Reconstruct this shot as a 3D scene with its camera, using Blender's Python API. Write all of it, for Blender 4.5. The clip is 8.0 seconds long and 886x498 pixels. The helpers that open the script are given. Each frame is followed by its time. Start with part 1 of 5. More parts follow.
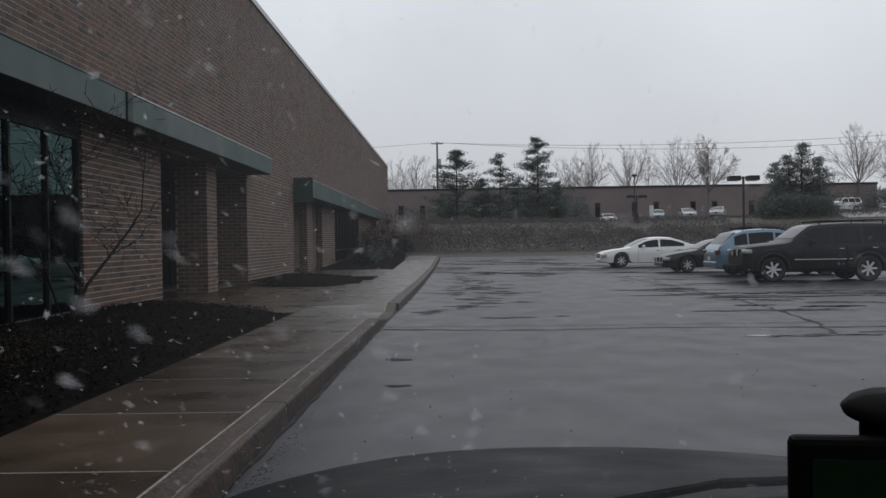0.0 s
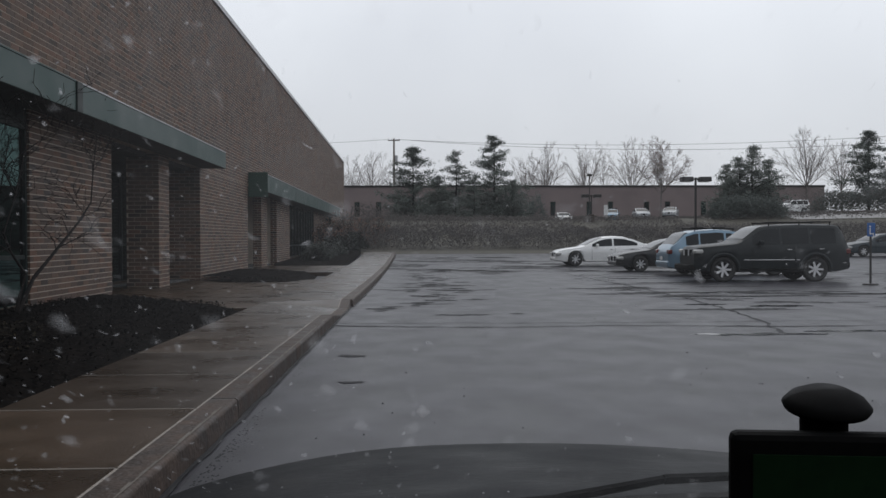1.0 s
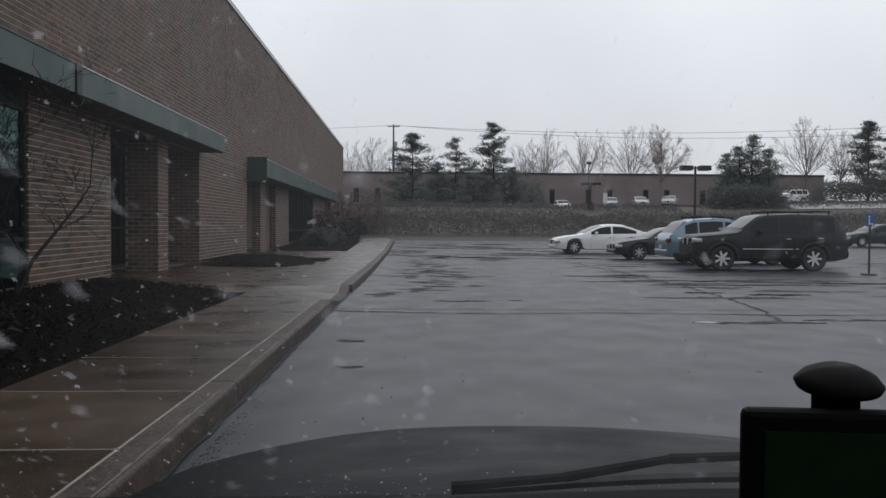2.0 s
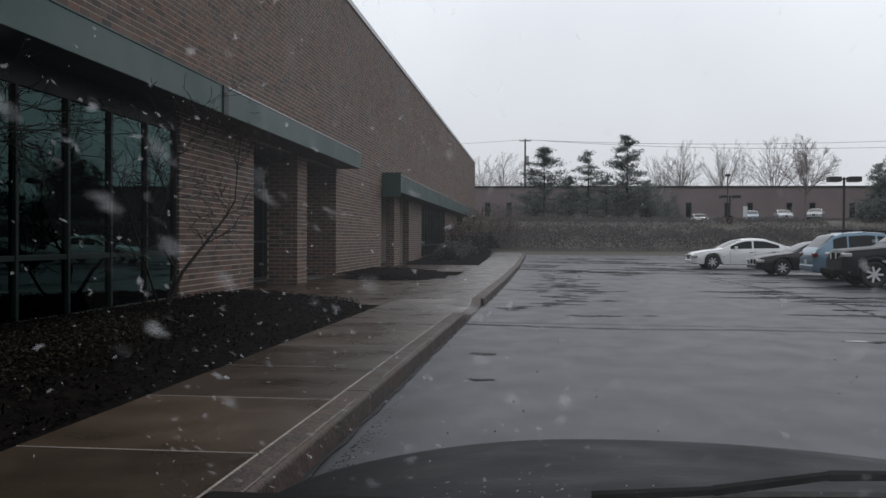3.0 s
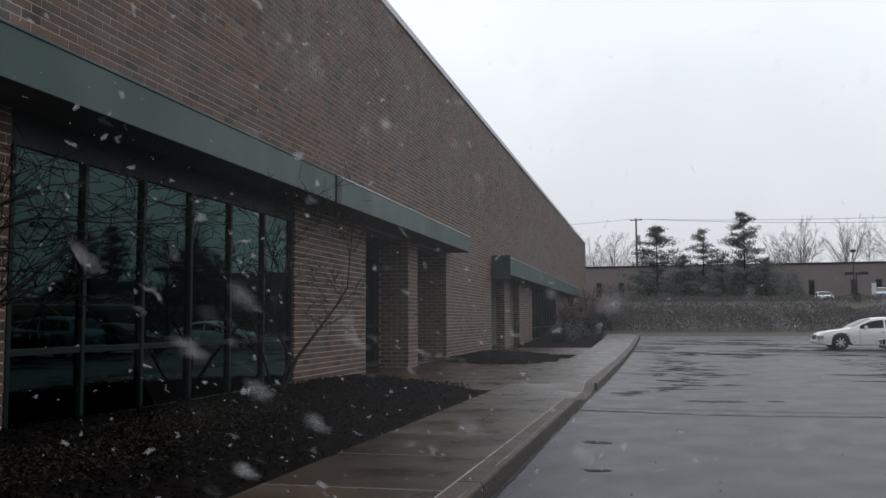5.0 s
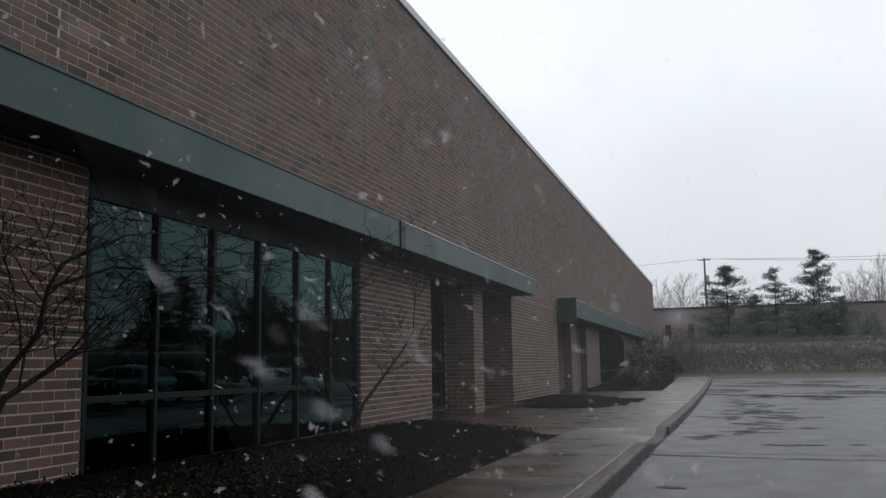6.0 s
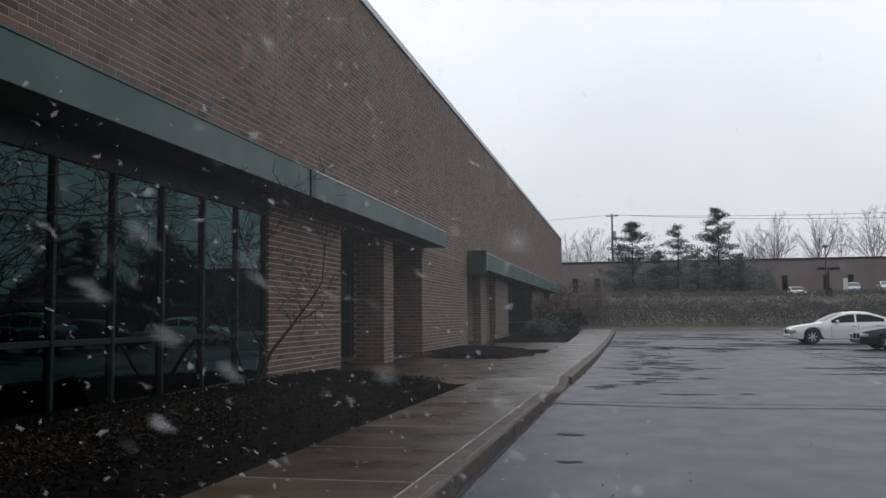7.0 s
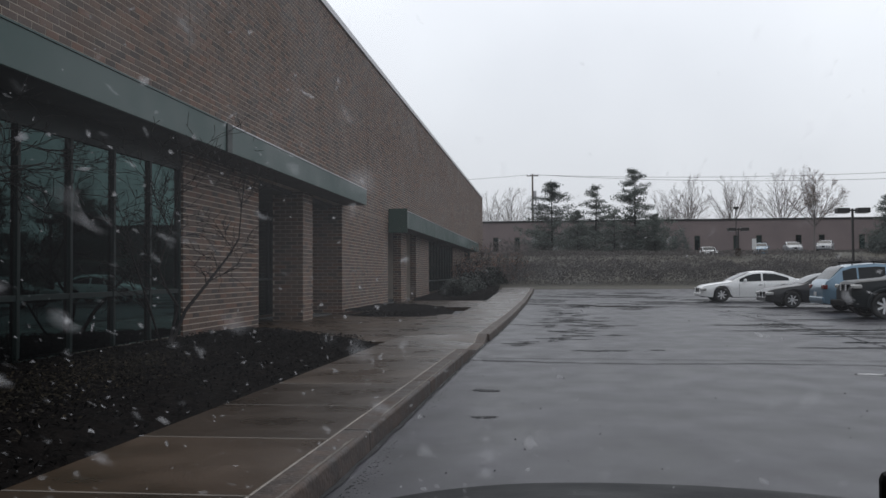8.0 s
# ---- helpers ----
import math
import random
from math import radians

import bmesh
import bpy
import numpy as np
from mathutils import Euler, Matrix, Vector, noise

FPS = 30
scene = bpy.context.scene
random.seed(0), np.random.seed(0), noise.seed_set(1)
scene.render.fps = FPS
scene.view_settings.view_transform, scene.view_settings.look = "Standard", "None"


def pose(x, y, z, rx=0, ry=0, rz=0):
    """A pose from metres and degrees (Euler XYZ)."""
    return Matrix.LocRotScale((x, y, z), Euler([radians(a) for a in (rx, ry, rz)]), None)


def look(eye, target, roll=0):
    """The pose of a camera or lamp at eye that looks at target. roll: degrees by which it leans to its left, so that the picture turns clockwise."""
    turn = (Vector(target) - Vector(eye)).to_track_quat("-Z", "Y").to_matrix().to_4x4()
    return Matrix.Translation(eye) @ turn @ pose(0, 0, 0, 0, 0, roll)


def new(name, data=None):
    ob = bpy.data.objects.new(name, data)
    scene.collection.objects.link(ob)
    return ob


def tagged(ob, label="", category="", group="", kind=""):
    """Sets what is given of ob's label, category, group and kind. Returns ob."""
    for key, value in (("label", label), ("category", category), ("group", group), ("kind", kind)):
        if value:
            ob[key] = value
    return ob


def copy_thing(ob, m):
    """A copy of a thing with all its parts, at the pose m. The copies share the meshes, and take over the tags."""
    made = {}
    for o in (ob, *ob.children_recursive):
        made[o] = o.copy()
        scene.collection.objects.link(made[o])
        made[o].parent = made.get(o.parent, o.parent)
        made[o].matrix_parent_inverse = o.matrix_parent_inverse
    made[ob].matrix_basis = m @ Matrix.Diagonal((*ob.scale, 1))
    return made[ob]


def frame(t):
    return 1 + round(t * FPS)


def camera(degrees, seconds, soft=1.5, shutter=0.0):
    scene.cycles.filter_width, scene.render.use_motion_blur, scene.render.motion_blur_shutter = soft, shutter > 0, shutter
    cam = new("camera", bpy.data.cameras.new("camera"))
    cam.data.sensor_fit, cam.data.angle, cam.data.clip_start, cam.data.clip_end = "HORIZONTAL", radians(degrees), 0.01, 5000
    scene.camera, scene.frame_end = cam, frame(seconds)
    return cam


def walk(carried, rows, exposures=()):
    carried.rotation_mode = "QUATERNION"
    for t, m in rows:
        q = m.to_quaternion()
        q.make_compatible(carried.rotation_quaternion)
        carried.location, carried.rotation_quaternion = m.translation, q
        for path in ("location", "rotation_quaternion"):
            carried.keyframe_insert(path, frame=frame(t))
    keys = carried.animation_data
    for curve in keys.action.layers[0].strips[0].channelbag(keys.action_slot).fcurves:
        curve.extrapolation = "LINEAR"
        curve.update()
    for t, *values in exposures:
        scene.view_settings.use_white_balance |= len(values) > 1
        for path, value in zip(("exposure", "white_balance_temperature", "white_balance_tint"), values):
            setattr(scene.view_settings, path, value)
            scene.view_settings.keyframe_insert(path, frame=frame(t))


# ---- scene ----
# ---- camera ----
cam = camera(52.8, 8.0, soft=1.5)
PATH = [
    (0, pose(-0.006, -0.052, 1.194, 89.50, 0.86, 0.33)),
    (0.5, pose(-0.004, -0.042, 1.191, 89.43, 0.80, -0.51)),
    (1, pose(0.005, -0.037, 1.189, 89.29, 0.20, -2.50)),
    (1.2, pose(0.007, -0.034, 1.185, 89.17, -0.17, -2.99)),
    (2.3, pose(-0.009, -0.032, 1.175, 88.31, -0.51, -1.91)),
    (2.5, pose(-0.009, -0.032, 1.171, 88.28, -1.82, 0.88)),
    (3, pose(-0.014, -0.021, 1.164, 89.33, -0.29, 5.84)),
    (3.5, pose(-0.011, -0.008, 1.177, 92.20, 0.19, 8.86)),
    (4, pose(-0.006, 0.015, 1.178, 91.87, -0.63, 8.41)),
    (4.5, pose(-0.011, 0.021, 1.184, 91.67, -0.36, 10.71)),
    (5, pose(-0.014, 0.020, 1.197, 94.59, 0.31, 12.92)),
    (5.2, pose(-0.016, 0.020, 1.206, 96.84, 0.63, 14.46)),
    (6.3, pose(-0.007, 0.018, 1.177, 97.46, 0.69, 17.43)),
    (6.5, pose(-0.001, 0.019, 1.178, 96.53, 0.23, 17.06)),
    (7, pose(0.020, 0.035, 1.168, 94.32, 0.44, 11.45)),
    (7.5, pose(0.038, 0.056, 1.166, 92.26, 0.04, 8.57)),
    (8, pose(0.053, 0.065, 1.161, 91.62, 0.29, 6.41)),
]
EXPOSURES = [(0, -0.2, 6350, 8), (0.5, -0.15, 6350, 8), (1.0, -0.05, 6350, 8), (2.3, 0.0, 6350, 8), (3.0, 0.04, 6350, 8), (3.5, 0.10, 6350, 8), (4.0, -0.22, 6350, 8), (4.5, -0.02, 6350, 8), (5.0, 0.12, 6350, 8), (6.5, 0.1, 6350, 8), (8, 0.08, 6350, 8)]
walk(cam, PATH, EXPOSURES)

# ---- sky and light: heavy overcast, wet snow ----
SUN_ELEVATION, SUN_TURN = radians(55), radians(5)
world = bpy.data.worlds.new("overcast_sky")
scene.world = world
world.use_nodes = True
wn, wl = world.node_tree.nodes, world.node_tree.links
background = wn["Background"]
sky = wn.new("ShaderNodeTexSky")
sky.sky_type, sky.sun_disc = "NISHITA", False
sky.sun_elevation, sky.sun_rotation = SUN_ELEVATION, SUN_TURN
sky.air_density, sky.dust_density = 1.5, 4.0
dim = wn.new("ShaderNodeVectorMath")
dim.operation = "SCALE"
dim.inputs["Scale"].default_value = 0.10
wl.new(sky.outputs[0], dim.inputs[0])
coord = wn.new("ShaderNodeTexCoord")
clouds = wn.new("ShaderNodeTexNoise")
clouds.inputs["Scale"].default_value, clouds.inputs["Detail"].default_value = 2.2, 4
wl.new(coord.outputs["Generated"], clouds.inputs["Vector"])
cloud_tone = wn.new("ShaderNodeValToRGB")
cloud_tone.color_ramp.elements[0].position, cloud_tone.color_ramp.elements[1].position = 0.30, 0.72
cloud_tone.color_ramp.elements[0].color = (0.735, 0.75, 0.805, 1)
cloud_tone.color_ramp.elements[1].color = (0.90, 0.915, 0.965, 1)
wl.new(clouds.outputs["Fac"], cloud_tone.inputs[0])
cover = wn.new("ShaderNodeMix")
cover.data_type = "RGBA"
cover.inputs["Factor"].default_value = 0.93
wl.new(dim.outputs[0], cover.inputs["A"])
wl.new(cloud_tone.outputs[0], cover.inputs["B"])
toward = wn.new("ShaderNodeVectorMath")
toward.operation = "DOT_PRODUCT"
toward.inputs[1].default_value = (math.sin(SUN_TURN) * math.cos(SUN_ELEVATION), math.cos(SUN_TURN) * math.cos(SUN_ELEVATION), math.sin(SUN_ELEVATION))
wl.new(coord.outputs["Generated"], toward.inputs[0])
veil = wn.new("ShaderNodeMapRange")
veil.inputs["From Min"].default_value, veil.inputs["From Max"].default_value = -0.5, 0.40
veil.inputs["To Min"].default_value, veil.inputs["To Max"].default_value = 0.55, 1.0
wl.new(toward.outputs["Value"], veil.inputs["Value"])
lit = wn.new("ShaderNodeVectorMath")
lit.operation = "SCALE"
wl.new(cover.outputs["Result"], lit.inputs[0])
# an overcast sky is dimmer towards the horizon
height = wn.new("ShaderNodeSeparateXYZ")
wl.new(coord.outputs["Generated"], height.inputs[0])
low = wn.new("ShaderNodeMapRange")
low.inputs["From Min"].default_value, low.inputs["From Max"].default_value = 0.0, 0.30
low.inputs["To Min"].default_value, low.inputs["To Max"].default_value = 0.79, 1.08
wl.new(height.outputs["Z"], low.inputs["Value"])
both = wn.new("ShaderNodeMath")
both.operation = "MULTIPLY"
wl.new(veil.outputs[0], both.inputs[0])
wl.new(low.outputs[0], both.inputs[1])
wl.new(both.outputs[0], lit.inputs["Scale"])
wl.new(lit.outputs[0], background.inputs["Color"])
background.inputs["Strength"].default_value = 1.0

sun_data = bpy.data.lights.new("sun", "SUN")
sun_data.energy, sun_data.angle, sun_data.color = 0.3, radians(35), (1.0, 0.96, 0.92)
sun = new("sun", sun_data)
sun_from = Vector((math.sin(SUN_TURN) * math.cos(SUN_ELEVATION), math.cos(SUN_TURN) * math.cos(SUN_ELEVATION), math.sin(SUN_ELEVATION)))
sun.matrix_world = look(sun_from * 60, (0, 0, 0))


# ---- materials ----
def ramp_node(nt, a, b, p0=0.3, p1=0.7):
    node = nt.nodes.new("ShaderNodeValToRGB")
    node.color_ramp.elements[0].position, node.color_ramp.elements[1].position = p0, p1
    node.color_ramp.elements[0].color, node.color_ramp.elements[1].color = (*a, 1), (*b, 1)
    return node


def noise_node(nt, scale, detail=3, stretch=None, space="Object"):
    co = nt.nodes.new("ShaderNodeTexCoord")
    no = nt.nodes.new("ShaderNodeTexNoise")
    no.inputs["Scale"].default_value, no.inputs["Detail"].default_value = scale, detail
    if stretch:
        mp = nt.nodes.new("ShaderNodeMapping")
        mp.inputs["Scale"].default_value = stretch
        nt.links.new(co.outputs[space], mp.inputs["Vector"])
        nt.links.new(mp.outputs[0], no.inputs["Vector"])
    else:
        nt.links.new(co.outputs[space], no.inputs["Vector"])
    return no


def mix_colors(nt, fac, a, b, mode="MIX"):
    m = nt.nodes.new("ShaderNodeMix")
    m.data_type, m.blend_type = "RGBA", mode
    for key, val in (("Factor", fac), ("A", a), ("B", b)):
        if isinstance(val, (int, float)):
            m.inputs[key].default_value = val
        elif isinstance(val, tuple):
            m.inputs[key].default_value = (*val, 1)
        else:
            nt.links.new(val, m.inputs[key])
    return m.outputs["Result"]


def material(name, dark, light, scale=6.0, rough=(0.5, 0.8), metal=0.0, bump=0.0, fine=60.0, stretch=None, coat=0.0,
             vary="", spread=0.0, specular=0.5, bump_scale=None):
    """Two scales of tone: large blotches from dark to light and a fine grain, with relief; vary: island or object."""
    m = bpy.data.materials.new(name)
    m.use_nodes = True
    nt = m.node_tree
    b = nt.nodes["Principled BSDF"]
    big = noise_node(nt, scale, 4, stretch)
    small = noise_node(nt, fine, 2, stretch)
    tone = ramp_node(nt, dark, light)
    nt.links.new(big.outputs["Fac"], tone.inputs[0])
    grain = ramp_node(nt, (0.78, 0.78, 0.78), (1.15, 1.15, 1.15), 0.25, 0.75)
    nt.links.new(small.outputs["Fac"], grain.inputs[0])
    color = mix_colors(nt, 1.0, tone.outputs[0], grain.outputs[0], "MULTIPLY")
    if vary:
        if vary == "island":
            rnd = nt.nodes.new("ShaderNodeNewGeometry").outputs["Random Per Island"]
        else:
            rnd = nt.nodes.new("ShaderNodeObjectInfo").outputs["Random"]
        vr = ramp_node(nt, (1 - spread,) * 3, (1 + spread,) * 3, 0.0, 1.0)
        nt.links.new(rnd, vr.inputs[0])
        color = mix_colors(nt, 1.0, color, vr.outputs[0], "MULTIPLY")
    nt.links.new(color, b.inputs["Base Color"])
    rr = nt.nodes.new("ShaderNodeMapRange")
    rr.inputs["To Min"].default_value, rr.inputs["To Max"].default_value = rough
    rr.inputs["From Min"].default_value, rr.inputs["From Max"].default_value = 0.3, 0.7
    nt.links.new(big.outputs["Fac"], rr.inputs["Value"])
    nt.links.new(rr.outputs[0], b.inputs["Roughness"])
    b.inputs["Metallic"].default_value = metal
    b.inputs["Coat Weight"].default_value = coat
    b.inputs["Coat Roughness"].default_value = 0.08
    b.inputs["Specular IOR Level"].default_value = specular
    if bump:
        bp = nt.nodes.new("ShaderNodeBump")
        bp.inputs["Strength"].default_value, bp.inputs["Distance"].default_value = bump, 0.01
        src = noise_node(nt, bump_scale, 3) if bump_scale else small
        nt.links.new(src.outputs["Fac"], bp.inputs["Height"])
        nt.links.new(bp.outputs[0], b.inputs["Normal"])
    return m


def brick_material(name, vary):
    """Fired clay bricks: brown, red-brown and near-black ones mixed."""
    m = material(name, (0.080, 0.050, 0.037), (0.124, 0.078, 0.056), 0.9, (0.6, 0.85), bump=0.35, fine=45)
    nt = m.node_tree
    b = nt.nodes["Principled BSDF"]
    base = b.inputs["Base Color"].links[0].from_socket
    node = nt.nodes.new("ShaderNodeNewGeometry" if vary == "island" else "ShaderNodeObjectInfo")
    rnd = node.outputs["Random Per Island" if vary == "island" else "Random"]
    r = nt.nodes.new("ShaderNodeValToRGB")
    r.color_ramp.interpolation = "CONSTANT"
    els = r.color_ramp.elements
    els[0].position, els[0].color = 0.0, (0.42, 0.42, 0.44, 1)
    els[1].position, els[1].color = 0.13, (0.78, 0.77, 0.77, 1)
    for p, c in ((0.34, (1.0, 0.95, 0.9, 1)), (0.55, (1.3, 1.04, 0.9, 1)), (0.72, (0.85, 0.8, 0.8, 1)), (0.88, (1.25, 1.15, 1.05, 1))):
        e = els.new(p)
        e.color = c
    nt.links.new(rnd, r.inputs[0])
    nt.links.new(mix_colors(nt, 1.0, base, r.outputs[0], "MULTIPLY"), b.inputs["Base Color"])
    return m


def glass_material(name, tint, gloss=1.5):
    """Tinted glazing: clear through a dark tint, with a mirror gloss by Fresnel."""
    m = bpy.data.materials.new(name)
    m.use_nodes = True
    nt = m.node_tree
    nt.nodes.remove(nt.nodes["Principled BSDF"])
    out = nt.nodes["Material Output"]
    see, shine, mix, fr = (nt.nodes.new("ShaderNode" + k) for k in ("BsdfTransparent", "BsdfGlossy", "MixShader", "Fresnel"))
    see.inputs["Color"].default_value = (*tint, 1)
    shine.inputs["Roughness"].default_value = 0.015
    shine.inputs["Color"].default_value = (0.30, 0.50, 0.48, 1)
    fr.inputs["IOR"].default_value = gloss
    wave = noise_node(nt, 0.7, 1)
    bp = nt.nodes.new("ShaderNodeBump")
    bp.inputs["Strength"].default_value, bp.inputs["Distance"].default_value = 0.05, 0.02
    nt.links.new(wave.outputs["Fac"], bp.inputs["Height"])
    nt.links.new(bp.outputs[0], shine.inputs["Normal"])
    nt.links.new(fr.outputs[0], mix.inputs[0])
    nt.links.new(see.outputs[0], mix.inputs[1])
    nt.links.new(shine.outputs[0], mix.inputs[2])
    nt.links.new(mix.outputs[0], out.inputs["Surface"])
    return m


def asphalt_material(name):
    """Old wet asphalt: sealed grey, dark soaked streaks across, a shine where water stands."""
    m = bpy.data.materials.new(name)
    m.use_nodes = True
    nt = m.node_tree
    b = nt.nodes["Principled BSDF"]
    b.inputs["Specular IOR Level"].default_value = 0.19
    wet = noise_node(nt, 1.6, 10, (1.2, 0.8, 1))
    patch = noise_node(nt, 1.5, 12, (1.2, 0.8, 1))
    grit = noise_node(nt, 90, 2)
    tone = ramp_node(nt, (0.012, 0.012, 0.0155), (0.036, 0.035, 0.044), 0.32, 0.68)
    nt.links.new(patch.outputs["Fac"], tone.inputs[0])
    gr = ramp_node(nt, (0.65, 0.65, 0.65), (1.4, 1.4, 1.4), 0.25, 0.75)
    nt.links.new(grit.outputs["Fac"], gr.inputs[0])
    col = mix_colors(nt, 1.0, tone.outputs[0], gr.outputs[0], "MULTIPLY")
    nt.links.new(col, b.inputs["Base Color"])
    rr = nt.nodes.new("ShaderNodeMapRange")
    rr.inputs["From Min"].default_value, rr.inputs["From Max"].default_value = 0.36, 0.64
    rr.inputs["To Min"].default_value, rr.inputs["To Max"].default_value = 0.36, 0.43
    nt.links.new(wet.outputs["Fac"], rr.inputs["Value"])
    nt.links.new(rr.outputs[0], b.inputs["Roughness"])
    bp = nt.nodes.new("ShaderNodeBump")
    bp.inputs["Strength"].default_value, bp.inputs["Distance"].default_value = 0.25, 0.006
    nt.links.new(grit.outputs["Fac"], bp.inputs["Height"])
    nt.links.new(bp.outputs[0], b.inputs["Normal"])
    return m


def leaf_material(name, dark, light, spread):
    """Thin leaves: matt on top, part of the daylight comes through from behind."""
    m = material(name, dark, light, 0.8, (0.6, 0.85), vary="island", spread=spread)
    nt = m.node_tree
    b = nt.nodes["Principled BSDF"]
    thru, mix = nt.nodes.new("ShaderNodeBsdfTranslucent"), nt.nodes.new("ShaderNodeMixShader")
    nt.links.new(b.inputs["Base Color"].links[0].from_socket, thru.inputs["Color"])
    mix.inputs[0].default_value = 0.45
    nt.links.new(b.outputs[0], mix.inputs[1])
    nt.links.new(thru.outputs[0], mix.inputs[2])
    nt.links.new(mix.outputs[0], nt.nodes["Material Output"].inputs["Surface"])
    return m


def snow_material(name, clear=0.84):
    """Loose wet flakes: white, half of the light goes through."""
    m = bpy.data.materials.new(name)
    m.use_nodes = True
    nt = m.node_tree
    nt.nodes.remove(nt.nodes["Principled BSDF"])
    white, thru, see, m1, m2 = (nt.nodes.new("ShaderNode" + k) for k in ("BsdfDiffuse", "BsdfTranslucent", "BsdfTransparent", "MixShader", "MixShader"))
    white.inputs["Color"].default_value = thru.inputs["Color"].default_value = (0.9, 0.9, 0.92, 1)
    m1.inputs[0].default_value, m2.inputs[0].default_value = 0.5, clear
    nt.links.new(white.outputs[0], m1.inputs[1])
    nt.links.new(thru.outputs[0], m1.inputs[2])
    nt.links.new(m1.outputs[0], m2.inputs[1])
    nt.links.new(see.outputs[0], m2.inputs[2])
    nt.links.new(m2.outputs[0], nt.nodes["Material Output"].inputs["Surface"])
    return m


def windscreen_material(name):
    """Wet windscreen: clear, with a thin layer of painted haze that thins out to one side, and soft spots of melting
    snow.
    """
    m = bpy.data.materials.new(name)
    m.use_nodes = True
    nt = m.node_tree
    nt.nodes.remove(nt.nodes["Principled BSDF"])

    def calc(op, a, b=None):
        node = nt.nodes.new("ShaderNodeMath")
        node.operation = op
        for k, val in enumerate((a, b)):
            if val is None:
                continue
            if isinstance(val, (int, float)):
                node.inputs[k].default_value = val
            else:
                nt.links.new(val, node.inputs[k])
        return node.outputs[0]

    def ranged(val, lo, hi, out_lo, out_hi):
        node = nt.nodes.new("ShaderNodeMapRange")
        node.interpolation_type = "SMOOTHSTEP"
        for key, num in (("From Min", lo), ("From Max", hi), ("To Min", out_lo), ("To Max", out_hi)):
            if isinstance(num, (int, float)):
                node.inputs[key].default_value = num
            else:
                nt.links.new(num, node.inputs[key])
        nt.links.new(val, node.inputs["Value"])
        return node.outputs[0]

    co = nt.nodes.new("ShaderNodeTexCoord").outputs["Object"]
    parts = nt.nodes.new("ShaderNodeSeparateXYZ")
    nt.links.new(co, parts.inputs[0])
    # stand-in for distance haze: lifts dark tones, weaker towards the left
    haze_mottle = noise_node(nt, 7.0, 4)
    haze_film = calc("MULTIPLY", ranged(parts.outputs["X"], -0.30, -0.02, 0.10, 1.0), ranged(haze_mottle.outputs["Fac"], 0.3, 0.7, 0.014, 0.030))
    warp = noise_node(nt, 95.0, 3)
    shift = nt.nodes.new("ShaderNodeVectorMath")
    shift.operation = "MULTIPLY_ADD"
    shift.inputs[1].default_value = (0.012, 0.012, 0.012)
    nt.links.new(warp.outputs["Color"], shift.inputs[0])
    nt.links.new(co, shift.inputs[2])
    total = haze_film
    thicker = ranged(parts.outputs["X"], -0.10, 0.10, 1.0, 0.4)
    for scale, keep, largest, strength in ((46.0, 0.60, 0.44, 0.19), (95.0, 0.60, 0.36, 0.20), (210.0, 0.66, 0.32, 0.32)):
        flat = nt.nodes.new("ShaderNodeMapping")
        flat.inputs["Scale"].default_value = (scale, 0.0, scale)
        nt.links.new(shift.outputs[0], flat.inputs["Vector"])
        cell = nt.nodes.new("ShaderNodeTexVoronoi")
        cell.inputs["Scale"].default_value = 1.0
        nt.links.new(flat.outputs[0], cell.inputs["Vector"])
        chance = nt.nodes.new("ShaderNodeSeparateColor")
        nt.links.new(cell.outputs["Color"], chance.inputs[0])
        radius = calc("MULTIPLY", ranged(chance.outputs[1], 0.0, 1.0, 0.3, 1.0), largest)
        spot = ranged(cell.outputs["Distance"], 0.0, radius, strength, 0.0)
        there = calc("GREATER_THAN", chance.outputs[0], keep)
        total = calc("ADD", total, calc("MULTIPLY", calc("MULTIPLY", calc("MULTIPLY", spot, there), chance.outputs[2]), thicker))
    see, glow, mix = (nt.nodes.new("ShaderNode" + k) for k in ("BsdfTransparent", "BsdfTranslucent", "MixShader"))
    glow.inputs["Color"].default_value = (0.92, 0.93, 0.96, 1)
    nt.links.new(total, mix.inputs[0])
    nt.links.new(see.outputs[0], mix.inputs[1])
    nt.links.new(glow.outputs[0], mix.inputs[2])
    nt.links.new(mix.outputs[0], nt.nodes["Material Output"].inputs["Surface"])
    return m


